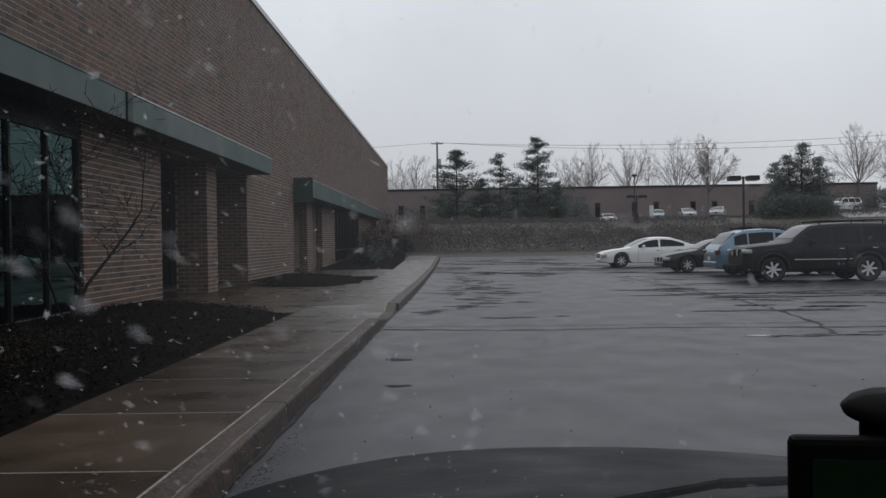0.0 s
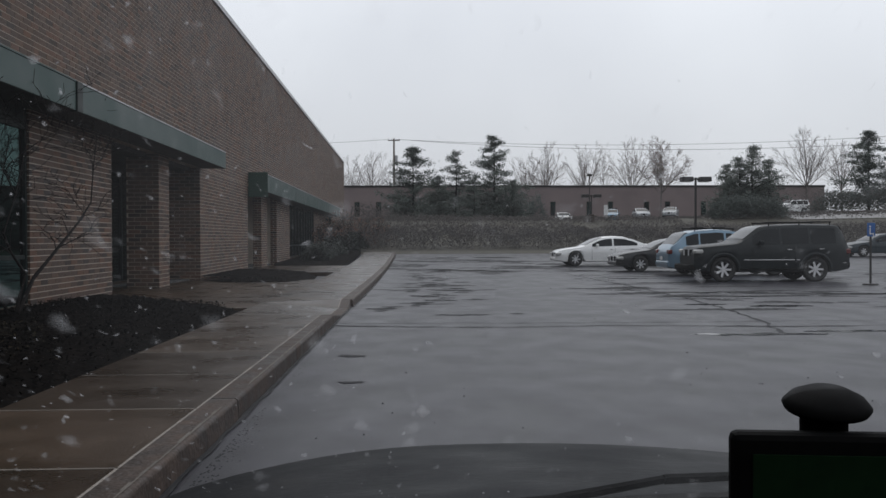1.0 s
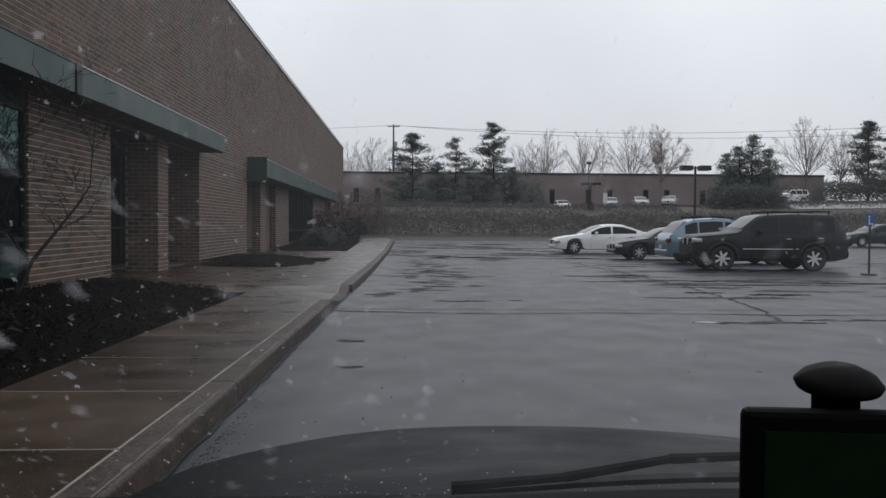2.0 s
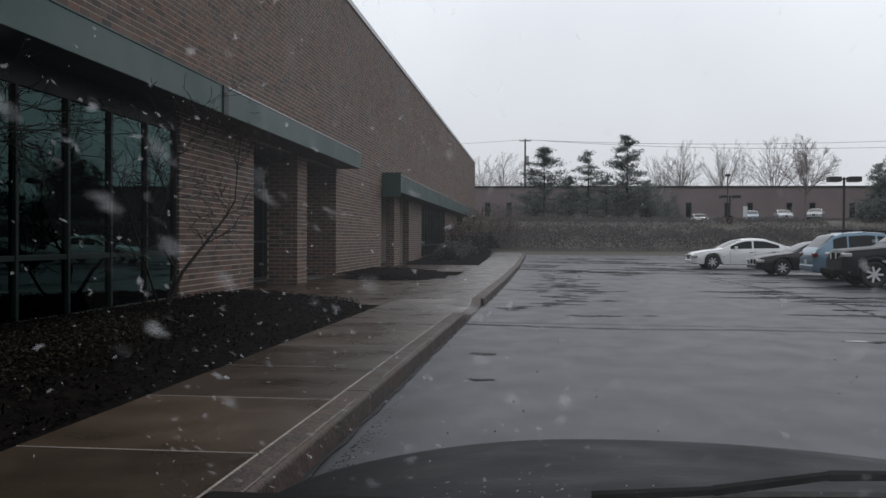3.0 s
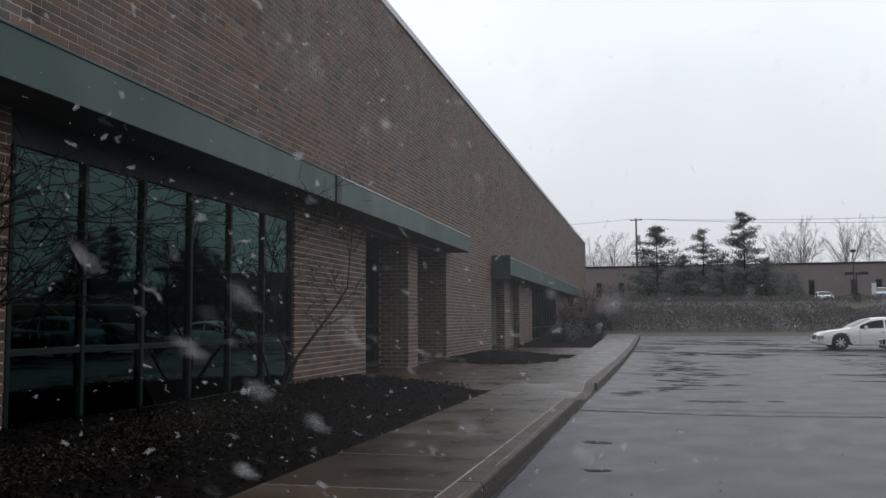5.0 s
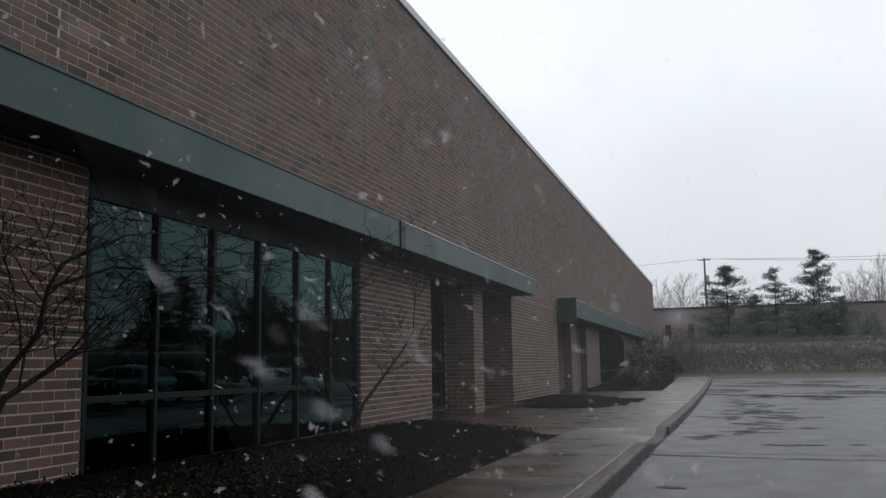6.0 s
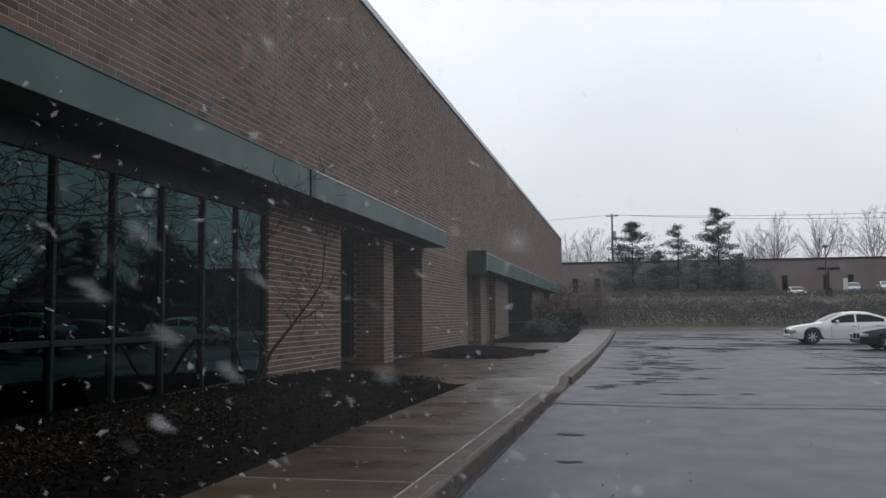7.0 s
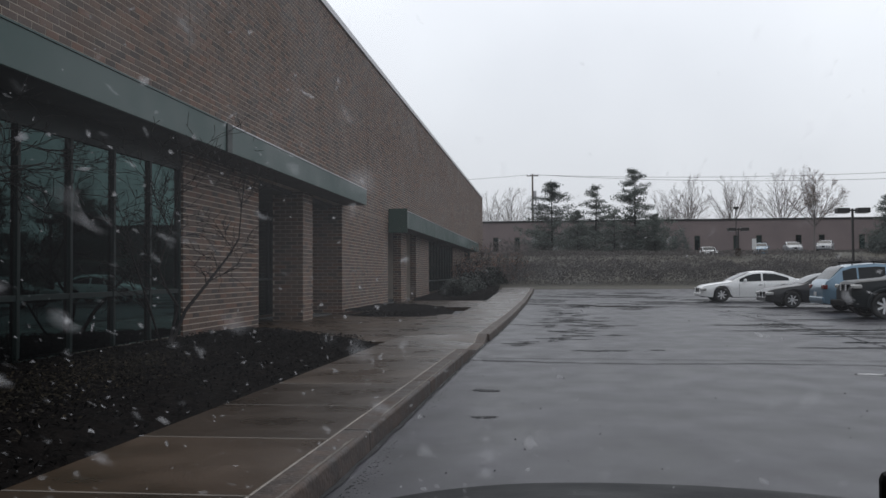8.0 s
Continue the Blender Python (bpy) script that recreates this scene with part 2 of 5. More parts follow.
MAT = dict(
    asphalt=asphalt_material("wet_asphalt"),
    driveway=material("pale_driveway", (0.20, 0.195, 0.19), (0.30, 0.29, 0.28), 1.5, (0.4, 0.7), bump=0.2),
    soaked=material("soaked_asphalt", (0.016, 0.016, 0.018), (0.026, 0.026, 0.028), 3, (0.55, 0.85), bump=0.3, fine=80, specular=0.15),
    water=material("puddle_water", (0.02, 0.02, 0.022), (0.035, 0.035, 0.037), 2, (0.04, 0.10), bump=0.03, fine=9),
    concrete=material("wet_concrete", (0.022, 0.0135, 0.007), (0.050, 0.031, 0.018), 1.3, (0.20, 0.46), bump=0.2, fine=70, specular=0.2, vary="object", spread=0.3),
    kerb=material("kerb_concrete", (0.026, 0.018, 0.014), (0.080, 0.056, 0.044), 5.0, (0.45, 0.75), bump=0.8, fine=28, specular=0.2, vary="object", spread=0.12),
    joint=material("joint_filler", (0.16, 0.14, 0.12), (0.34, 0.30, 0.26), 3, (0.6, 0.8), bump=0.2),
    joint_dull=material("worn_joint_filler", (0.06, 0.05, 0.04), (0.17, 0.145, 0.12), 2, (0.5, 0.8), bump=0.2),
    mortar=material("mortar", (0.38, 0.32, 0.26), (0.50, 0.43, 0.36), 2, (0.8, 0.95), bump=0.3, fine=120),
    brick=brick_material("brick_faces", "island"),
    brick_one=brick_material("brick_single", "object"),
    fascia=material("painted_fascia", (0.010, 0.041, 0.035), (0.020, 0.058, 0.050), 0.9, (0.4, 0.6), bump=0.05),
    soffit=material("dark_soffit", (0.03, 0.033, 0.034), (0.045, 0.048, 0.048), 2, (0.6, 0.8)),
    coping=material("metal_coping", (0.40, 0.39, 0.40), (0.52, 0.51, 0.52), 1.2, (0.35, 0.5), metal=0.3),
    bronze=material("bronze_frame", (0.005, 0.011, 0.010), (0.008, 0.016, 0.015), 3, (0.4, 0.55), specular=0.15),
    green=material("green_awning", (0.008, 0.034, 0.024), (0.016, 0.050, 0.036), 1.2, (0.5, 0.7), bump=0.1),
    glass=glass_material("tinted_glazing", (0.11, 0.20, 0.185), 1.62),
    room=material("dim_room", (0.05, 0.05, 0.05), (0.08, 0.08, 0.078), 0.5, (0.8, 0.9)),
    mulch=material("wet_mulch", (0.004, 0.0036, 0.0034), (0.010, 0.008, 0.007), 9, (0.9, 1.0), bump=1.0, fine=45, specular=0.02),
    chips=material("bark_chips", (0.003, 0.0026, 0.0024), (0.008, 0.0064, 0.0055), 3, (0.8, 1.0), vary="island", spread=0.5, specular=0.03),
    litter=material("dead_leaves", (0.010, 0.0085, 0.005), (0.026, 0.020, 0.012), 3, (0.7, 0.95), vary="island", spread=0.5, specular=0.08),
    grass=material("winter_grass", (0.045, 0.041, 0.030), (0.075, 0.067, 0.05), 0.5, (0.8, 0.95), bump=0.8, fine=18),
    bark=material("wet_bark", (0.006, 0.005, 0.005), (0.016, 0.013, 0.012), 5, (0.75, 0.95), bump=0.6, fine=30, specular=0.1),
    # far bark, twigs, needles and undergrowth: distance haze mixed into the base colour
    hazy_bark=material("hazy_bark", (0.12, 0.10, 0.095), (0.18, 0.16, 0.15), 2, (0.7, 0.9), bump=0.4),
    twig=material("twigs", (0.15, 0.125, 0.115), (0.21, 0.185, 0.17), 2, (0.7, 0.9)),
    hazy_needles=leaf_material("hazy_pine_needles", (0.11, 0.13, 0.116), (0.15, 0.17, 0.15), 0.3),
    undergrowth=leaf_material("hazy_evergreen", (0.066, 0.080, 0.072), (0.095, 0.11, 0.10), 0.25),
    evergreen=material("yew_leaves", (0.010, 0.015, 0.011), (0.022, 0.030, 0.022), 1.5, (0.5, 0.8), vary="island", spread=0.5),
    # hedge tone raised as well, haze put into its colour
    hedge=leaf_material("hazy_bare_hedge", (0.066, 0.060, 0.060), (0.088, 0.080, 0.079), 0.15),
    brushwood=leaf_material("bare_brushwood", (0.075, 0.067, 0.063), (0.10, 0.09, 0.084), 0.15),
    rust=material("russet_leaves", (0.09, 0.05, 0.035), (0.15, 0.08, 0.055), 1.5, (0.7, 0.9), vary="island", spread=0.4),
    far_brick=material("far_brick", (0.18, 0.142, 0.138), (0.23, 0.182, 0.176), 0.25, (0.7, 0.9), bump=0.2, fine=8),
    dark=material("dark_metal", (0.015, 0.014, 0.013), (0.03, 0.027, 0.025), 2, (0.4, 0.6), metal=0.3),
    pole=material("weathered_pole", (0.07, 0.055, 0.045), (0.13, 0.105, 0.085), 1.0, (0.7, 0.9), bump=0.4),
    rubber=material("tyre_rubber", (0.012, 0.012, 0.012), (0.022, 0.022, 0.022), 8, (0.6, 0.8), bump=0.2),
    alloy=material("alloy_rim", (0.62, 0.62, 0.63), (0.76, 0.76, 0.77), 4, (0.25, 0.4), metal=0.25),
    rim_grey=material("rim_shadow_grey", (0.035, 0.035, 0.037), (0.06, 0.06, 0.062), 6, (0.4, 0.6), metal=0.2),
    plastic=material("black_plastic", (0.005, 0.005, 0.005), (0.009, 0.009, 0.009), 6, (0.6, 0.75), specular=0.04),
    chrome=material("chrome", (0.6, 0.6, 0.6), (0.72, 0.72, 0.72), 3, (0.08, 0.18), metal=1.0),
    car_glass=material("car_glass", (0.008, 0.010, 0.012), (0.013, 0.016, 0.018), 1, (0.04, 0.08), specular=0.2),
    lens=material("lamp_lens", (0.34, 0.34, 0.33), (0.50, 0.50, 0.48), 6, (0.08, 0.15), coat=0.6),
    red_lens=material("red_lens", (0.10, 0.008, 0.006), (0.16, 0.012, 0.01), 6, (0.1, 0.2), coat=0.6),
    paint_white=material("white_paint", (0.78, 0.78, 0.77), (0.86, 0.86, 0.85), 0.7, (0.25, 0.35), coat=0.8),
    paint_black=material("charcoal_paint", (0.006, 0.009, 0.010), (0.011, 0.015, 0.017), 0.7, (0.3, 0.45), coat=0.06, specular=0.2),
    paint_blue=material("pale_blue_paint", (0.10, 0.18, 0.25), (0.14, 0.23, 0.31), 0.7, (0.3, 0.4), metal=0.4, coat=0.8),
    paint_dark=material("dark_grey_paint", (0.010, 0.010, 0.012), (0.016, 0.016, 0.018), 0.7, (0.25, 0.4), coat=0.3, specular=0.3),
    paint_silver=material("silver_paint", (0.30, 0.31, 0.32), (0.38, 0.39, 0.40), 0.7, (0.3, 0.4), metal=0.5, coat=0.7),
    paint_navy=material("navy_paint", (0.010, 0.020, 0.026), (0.016, 0.028, 0.036), 0.7, (0.3, 0.4), coat=0.25, specular=0.3),
    hood=material("wet_hood_paint", (0.004, 0.005, 0.006), (0.009, 0.010, 0.012), 4, (0.45, 0.7), coat=0.0, specular=0.07, bump=0.15, fine=50),
    screen=material("unlit_screen", (0.006, 0.022, 0.008), (0.010, 0.030, 0.012), 3, (0.35, 0.5), specular=0.2),
    sign_blue=material("sign_blue", (0.02, 0.09, 0.30), (0.03, 0.12, 0.36), 5, (0.4, 0.5)),
    sign_white=material("sign_white", (0.62, 0.62, 0.62), (0.75, 0.75, 0.75), 5, (0.4, 0.5)),
    sleet=material("grey_sleet", (0.22, 0.22, 0.23), (0.38, 0.38, 0.40), 30, (0.3, 0.5)),
    snow=snow_material("wet_snow"),
    windscreen=windscreen_material("wet_windscreen"),
)


# ---- building helpers ----
def thing(name, label, category, group="", kind="", at=(0, 0, 0), turn=0.0):
    ob = new(name)
    ob.matrix_world = pose(*at, 0, 0, turn)
    return tagged(ob, label, category, group, kind)


def part(name, bm, mat, parent=None, label="", smooth=False):
    """Links a bmesh as one mesh object, under a thing or a part."""
    me = bpy.data.meshes.new(name)
    bm.to_mesh(me)
    bm.free()
    me.materials.append(mat)
    if smooth:
        me.polygons.foreach_set("use_smooth", [True] * len(me.polygons))
    ob = new(name, me)
    if parent:
        ob.parent = parent
    return tagged(ob, label)


def raw(name, verts, faces, mat, parent=None, label="", smooth=False):
    me = bpy.data.meshes.new(name)
    me.from_pydata([tuple(v) for v in verts], [], [tuple(f) for f in faces])
    me.materials.append(mat)
    me.update()
    if smooth:
        me.polygons.foreach_set("use_smooth", [True] * len(me.polygons))
    ob = new(name, me)
    if parent:
        ob.parent = parent
    return tagged(ob, label)


def box_in(bm, x0, x1, y0, y1, z0, z1, bevel=0.0):
    made = bmesh.ops.create_cube(bm, size=1, matrix=Matrix.Translation(((x0 + x1) / 2, (y0 + y1) / 2, (z0 + z1) / 2))
                                 @ Matrix.Diagonal((x1 - x0, y1 - y0, z1 - z0, 1)))
    if bevel:
        edges = {e for v in made["verts"] for e in v.link_edges}
        bmesh.ops.bevel(bm, geom=list(edges), offset=bevel, segments=2, affect="EDGES", profile=0.5)
    return bm


def box(*args, bevel=0.0):
    return box_in(bmesh.new(), *args, bevel=bevel)


def boxes(rows, bevel=0.0):
    bm = bmesh.new()
    for r in rows:
        box_in(bm, *r, bevel=bevel)
    return bm


def rod_in(bm, a, b, r0, r1=None, sides=8):
    a, b = Vector(a), Vector(b)
    d = b - a
    m = Matrix.Translation((a + b) / 2) @ d.to_track_quat("Z", "Y").to_matrix().to_4x4()
    bmesh.ops.create_cone(bm, cap_ends=True, segments=sides, radius1=r0, radius2=r0 if r1 is None else r1, depth=d.length, matrix=m)
    return bm


def rod(a, b, r0, r1=None, sides=8):
    return rod_in(bmesh.new(), a, b, r0, r1, sides)


def lathe(profile, sides, axis="y"):
    """Turns (radius, offset) pairs round the axis y or z."""
    verts, faces, n = [], [], len(profile)
    for i in range(sides):
        a = math.tau * i / sides
        for r, h in profile:
            verts.append((r * math.cos(a), h, r * math.sin(a)) if axis == "y" else (r * math.cos(a), r * math.sin(a), h))
    for i in range(sides):
        j = (i + 1) % sides
        for k in range(n - 1):
            faces.append((i * n + k, i * n + k + 1, j * n + k + 1, j * n + k))
    bm = bmesh.new()
    bv = [bm.verts.new(v) for v in verts]
    for f in faces:
        bm.faces.new([bv[q] for q in f])
    bmesh.ops.remove_doubles(bm, verts=bm.verts, dist=1e-5)
    bmesh.ops.recalc_face_normals(bm, faces=bm.faces)
    return bm


def smoothstep(a, b, v):
    t = min(1.0, max(0.0, (v - a) / (b - a)))
    return t * t * (3 - 2 * t)


def piecewise(v, table):
    if v <= table[0][0]:
        return table[0][1]
    for (a, p), (b, q) in zip(table, table[1:]):
        if v <= b:
            return p + (q - p) * (v - a) / (b - a)
    return table[-1][1]


PROFILE = ((2, 0.0), (28, -0.2), (42, -0.2), (55, 0.0), (62, 0.42), (78, 2.75), (100, 3.3), (150, 3.6), (400, 4.0))


def ground_z(x, y):
    """Height of the ground: the lot dips away from the camera, then a bank climbs to a higher lot."""
    side = smoothstep(64, 85, y) * 0.028 * max(0.0, x - 22)
    fall = 0.85 * smoothstep(76, 100, y) * (1 - smoothstep(16, 34, x))
    return piecewise(y, PROFILE) + min(side, 1.6) - fall


def walk_z(y):
    return piecewise(y, PROFILE) + 0.14


def sheet(name, xs, ys, mat, lift=0.0, parent=None):
    verts = [(x, y, ground_z(x, y) + lift) for y in ys for x in xs]
    n = len(xs)
    faces = [(j * n + i, j * n + i + 1, (j + 1) * n + i + 1, (j + 1) * n + i) for j in range(len(ys) - 1) for i in range(n - 1)]
    return raw(name, verts, faces, mat, parent, smooth=True)


# ---- ground ----
def spans(*rows):
    out = []
    for a, b, step in rows:
        k = max(1, round((b - a) / step))
        out += [a + (b - a) * i / k for i in range(k)]
    return out + [rows[-1][1]]


LOT_END = 57.5
ground = sheet("ground", spans((-900, -60, 120), (-60, 90, 5), (90, 900, 120)), spans((-400, -40, 60), (-40, 100, 2), (100, 400, 25), (400, 2500, 300)), MAT["grass"], -0.03)
tagged(ground, "dull winter grass on a rising bank", "ground", kind="structure")
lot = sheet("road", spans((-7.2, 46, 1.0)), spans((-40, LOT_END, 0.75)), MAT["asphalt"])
tagged(lot, "wet dark grey asphalt of a parking lot", "asphalt", kind="structure")
drive = sheet("road_upper", spans((34, 110, 4)), spans((76, 84, 1)), MAT["driveway"], 0.03)
tagged(drive, "pale wet driveway climbing the bank", "driveway", kind="structure")
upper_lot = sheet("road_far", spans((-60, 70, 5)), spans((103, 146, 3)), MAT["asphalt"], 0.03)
tagged(upper_lot, "wet asphalt of the upper parking lot", "asphalt", kind="structure")

# worn dark streaks and puddles lying on the asphalt
rng = random.Random(5)


def blot(cx, cy, rx, ry, lift, seed, cells=14):
    """A ragged sliver that lies across the way: its two edges wander apart and together."""
    r = random.Random(seed)
    verts, faces = [], []
    for i in range(cells + 1):
        u = -1 + 2 * i / cells
        thick = ry * max(0.03, 1 - u * u) ** 0.6
        mid = 0.35 * ry * noise.noise((u * 2.1, seed * 0.37, 0))
        for side in (-1, 1):
            x = cx + rx * u
            y = cy + mid + side * thick * (0.35 + 0.65 * abs(noise.noise((u * 3.7 + side * 9, seed * 0.71, 2)) * 1.8)) + r.uniform(-0.12, 0.12) * ry
            verts.append((x, y, ground_z(x, y) + lift))
        if i:
            k = 2 * i
            faces.append((k - 2, k, k + 1, k - 1))
    return verts, faces


def blots(name, rows, mat, label, category):
    verts, faces = [], []
    for i, (cx, cy, rx, ry) in enumerate(rows):
        v, f = blot(cx, cy, rx, ry, 0.005, i * 7 + len(rows))
        k = len(verts)
        verts += v
        faces += [tuple(q + k for q in t) for t in f]
    return tagged(raw(name, verts, faces, mat), label, category, kind="stuff")


streaks = [(-0.55, 9.4, 0.15, 0.16), (-0.45, 7.6, 0.12, 0.09), (1.0, 14.8, 0.5, 0.22), (1.9, 15.0, 0.12, 0.2)]
for i in range(42):
    y = rng.uniform(16.5, 40)
    x = rng.gauss(0.95, 0.6) + (y - 18) * 0.02
    for _ in range(rng.randint(2, 4)):
        streaks.append((x + rng.gauss(0, 0.25), y + rng.gauss(0, 0.5), rng.uniform(0.10, 0.34), rng.uniform(0.10, 0.34)))
for i in range(60):
    y = 14 + 42 * rng.random() ** 1.2
    x = rng.uniform(5.8, 18)
    for _ in range(3):
        streaks.append((x + rng.gauss(0, 0.8), y + rng.gauss(0, 0.35), rng.uniform(0.2, 1.2), rng.uniform(0.10, 0.42)))
for i in range(50):
    streaks.append((rng.uniform(-0.6, 8), rng.uniform(36, 55), rng.uniform(0.3, 1.4), rng.uniform(0.3, 0.9)))
blots("asphalt_wear", streaks, MAT["soaked"], "dark soaked worn patches in the wet asphalt", "asphalt wear")
pools = [(4.6, 11.3, 0.9, 0.22), (6.0, 11.6, 0.7, 0.16)]
for i in range(34):
    y = rng.uniform(14, 34)
    pools.append((rng.uniform(5.5, 16), y, rng.uniform(0.3, 1.3), rng.uniform(0.1, 0.4)))
for i in range(14):
    pools.append((rng.uniform(0, 8), rng.uniform(30, 56), rng.uniform(0.4, 1.5), rng.uniform(0.2, 0.6)))
blots("puddle", pools, MAT["water"], "shallow rain puddles on the asphalt", "puddle")


def lean(y):
    """The kerb runs slightly askew to the wall."""
    return 0.0103 * (y - 5)


def ribbon(name, pts, width, mat, label, category, seed, jitter=0.05, thinnest=0.3):
    """A narrow cracked seam that wanders along the ground."""
    r = random.Random(seed)
    verts, faces = [], []
    path = []
    for (x0, y0), (x1, y1) in zip(pts, pts[1:]):
        n = max(2, int(math.hypot(x1 - x0, y1 - y0) / 0.25))
        path += [(x0 + (x1 - x0) * i / n + r.uniform(-jitter, jitter), y0 + (y1 - y0) * i / n + r.uniform(-jitter, jitter)) for i in range(n)]
    for i, (x, y) in enumerate(path):
        a, b = path[max(0, i - 1)], path[min(len(path) - 1, i + 1)]
        d = Vector((b[0] - a[0], b[1] - a[1])).normalized()
        w = width * r.uniform(thinnest, 1.0)
        for s in (-1, 1):
            px, py = x - d.y * s * w / 2, y + d.x * s * w / 2
            verts.append((px, py, ground_z(px, py) + 0.007))
        if i:
            faces.append((2 * i - 2, 2 * i - 1, 2 * i + 1, 2 * i))
    return tagged(raw(name, verts, faces, mat), label, category, kind="stuff")


ribbon("asphalt_seam", [(-1.0, 12.95), (1.2, 12.5), (3.0, 12.7), (5.5, 12.3), (11, 12.6)], 0.10, MAT["soaked"], "cracked seam across the wet asphalt", "crack", 1)
ribbon("asphalt_seam", [(-1.0, 13.3), (4.0, 13.1), (9.0, 13.3)], 0.05, MAT["soaked"], "thin crack across the wet asphalt", "crack", 2)
ribbon("asphalt_seam", [(5.0, 11.5), (5.4, 13.3), (5.8, 16), (6.1, 19.5), (6.35, 26), (6.2, 34), (4.5, 41)], 0.09, MAT["soaked"], "long dark seam along the parking stalls", "crack", 3)
# narrow dark ribbon that paints the shade at the kerb's foot
ribbon("gutter_dirt", [(-1.135, 3.0), (-0.975, 17.9), (-0.93, 18.4), (-0.53, 57)], 0.045, MAT["soaked"], "painted dark shade along the foot of the kerb", "gutter dirt", 4, 0.016, 0.5)
grit_rng = random.Random(9)
verts, faces = [], []
for i in range(70):
    x, y, s = grit_rng.uniform(-0.6, 4.5), grit_rng.uniform(4.2, 11), grit_rng.uniform(0.004, 0.009)
    z, k = ground_z(x, y), len(verts)
    verts += [(x - s, y - s, z), (x + s, y - s * 0.6, z), (x + s * 0.7, y + s, z), (x - s * 0.8, y + s, z), (x, y, z + s * 1.3)]
    faces += [(k, k + 1, k + 4), (k + 1, k + 2, k + 4), (k + 2, k + 3, k + 4), (k + 3, k, k + 4)]
for i in range(240):
    y = grit_rng.gauss(4.9, 0.5) if i < 150 else grit_rng.uniform(4.5, 13)
    x, s = -1.04 + lean(y) + abs(grit_rng.gauss(0, 0.05)), grit_rng.uniform(0.003, 0.008)
    z, k = ground_z(x, y), len(verts)
    verts += [(x - s, y - s, z), (x + s, y - s * 0.6, z), (x + s * 0.7, y + s, z), (x - s * 0.8, y + s, z), (x, y, z + s * 0.6)]
    faces += [(k, k + 1, k + 4), (k + 1, k + 2, k + 4), (k + 2, k + 3, k + 4), (k + 3, k, k + 4)]
tagged(raw("gravel", verts, faces, MAT["soaked"]), "scattered dark grit on the asphalt", "gravel", kind="stuff")

# ---- kerb and sidewalk: slabs of their own, with joints ----
KERB_OUT, KERB_IN, BED = -1.135, -1.315, -2.57


def dropped(y):
    """How far the kerb is let down at the entrance ramp."""
    return piecewise(y, ((13.28, 0.0), (14.8, 0.115), (16.32, 0.115), (17.0, 0.0)))


def slab(name, x0, x1, y0, y1, top, depth, mat, parent, round_edge=0.0, slump=0.0, askew=0):
    """A slab that follows the fall of the ground; round_edge rounds its street side."""
    prof = [(x0, -depth), (x0, 0)]
    if round_edge:
        for k in range(5):
            a = math.pi / 2 * k / 4
            prof.append((x1 - round_edge + round_edge * math.sin(a), -round_edge + round_edge * math.cos(a)))
        prof.append((x1 + slump, -depth))
    else:
        prof += [(x1, 0), (x1, -depth)]
    n = len(prof)
    verts = [(x + (lean(y) if askew == 2 or askew and x > x0 else 0), y, top(y) + h - (dropped(y) if askew == 2 or askew and x > x0 else 0)) for y in (y0, y1) for x, h in prof]
    faces = [tuple(range(n)), tuple(reversed(range(n, 2 * n)))] + [(i, n + i, n + (i + 1) % n, (i + 1) % n) for i in range(n)]
    ob = raw(name, verts, faces, mat, parent)
    return ob


pavement = thing("pavement", "wet brown concrete sidewalk beside a brick building", "sidewalk", kind="structure")
kerb = thing("kerb", "worn wet concrete kerb with a rounded edge", "kerb", kind="structure")
joint_y = sorted([-8.0 + 1.52 * i for i in range(44)] + [17.0])
for a, b in zip(joint_y, joint_y[1:]):
    slab("slab", BED, KERB_IN - 0.012, a + 0.012, b - 0.012, walk_z, 0.2, MAT["concrete"], pavement, askew=1)
kerb_y = sorted([-9.2 + 3.05 * i for i in range(23) if i != 8] + [13.28, 14.8, 16.32, 17.0])
for i, (a, b) in enumerate(zip(kerb_y, kerb_y[1:])):
    shift = 0.0 if a < 17 else 0.04
    slab("kerb_stone", KERB_IN, KERB_OUT + shift, a + 0.008, min(b - 0.008, 57.4), walk_z, 0.28, MAT["kerb"], kerb, 0.028, 0.012, 2)
strip = [(KERB_IN - 0.010, KERB_IN - 0.002, a, b) for a, b in zip(joint_y, joint_y[1:])]
verts, faces = [], []
for x0, x1, a, b in strip:
    k = len(verts)
    verts += [(x + lean(y), y, walk_z(y) - dropped(y) + 0.001) for x, y in ((x0 - 0.004, a), (x1 + 0.004, a), (x1 + 0.004, b), (x0 - 0.004, b))]
    faces.append((k, k + 1, k + 2, k + 3))
raw("joint_filler", verts, faces, MAT["joint"], pavement, "pale joint filler")
verts, faces = [], []
for y in joint_y[1:-1]:
    k = len(verts)
    verts += [(x, yy, walk_z(yy) + 0.001 - (dropped(yy) if x > BED else 0)) for x, yy in ((BED, y - 0.012), (KERB_IN + lean(y), y - 0.012), (KERB_IN + lean(y), y + 0.012), (BED, y + 0.012))]
    faces.append((k, k + 1, k + 2, k + 3))
# chipped pale arris along the kerb's top edge, which also paints its highlight
arris = random.Random(14)
verts_a, faces_a = [], []
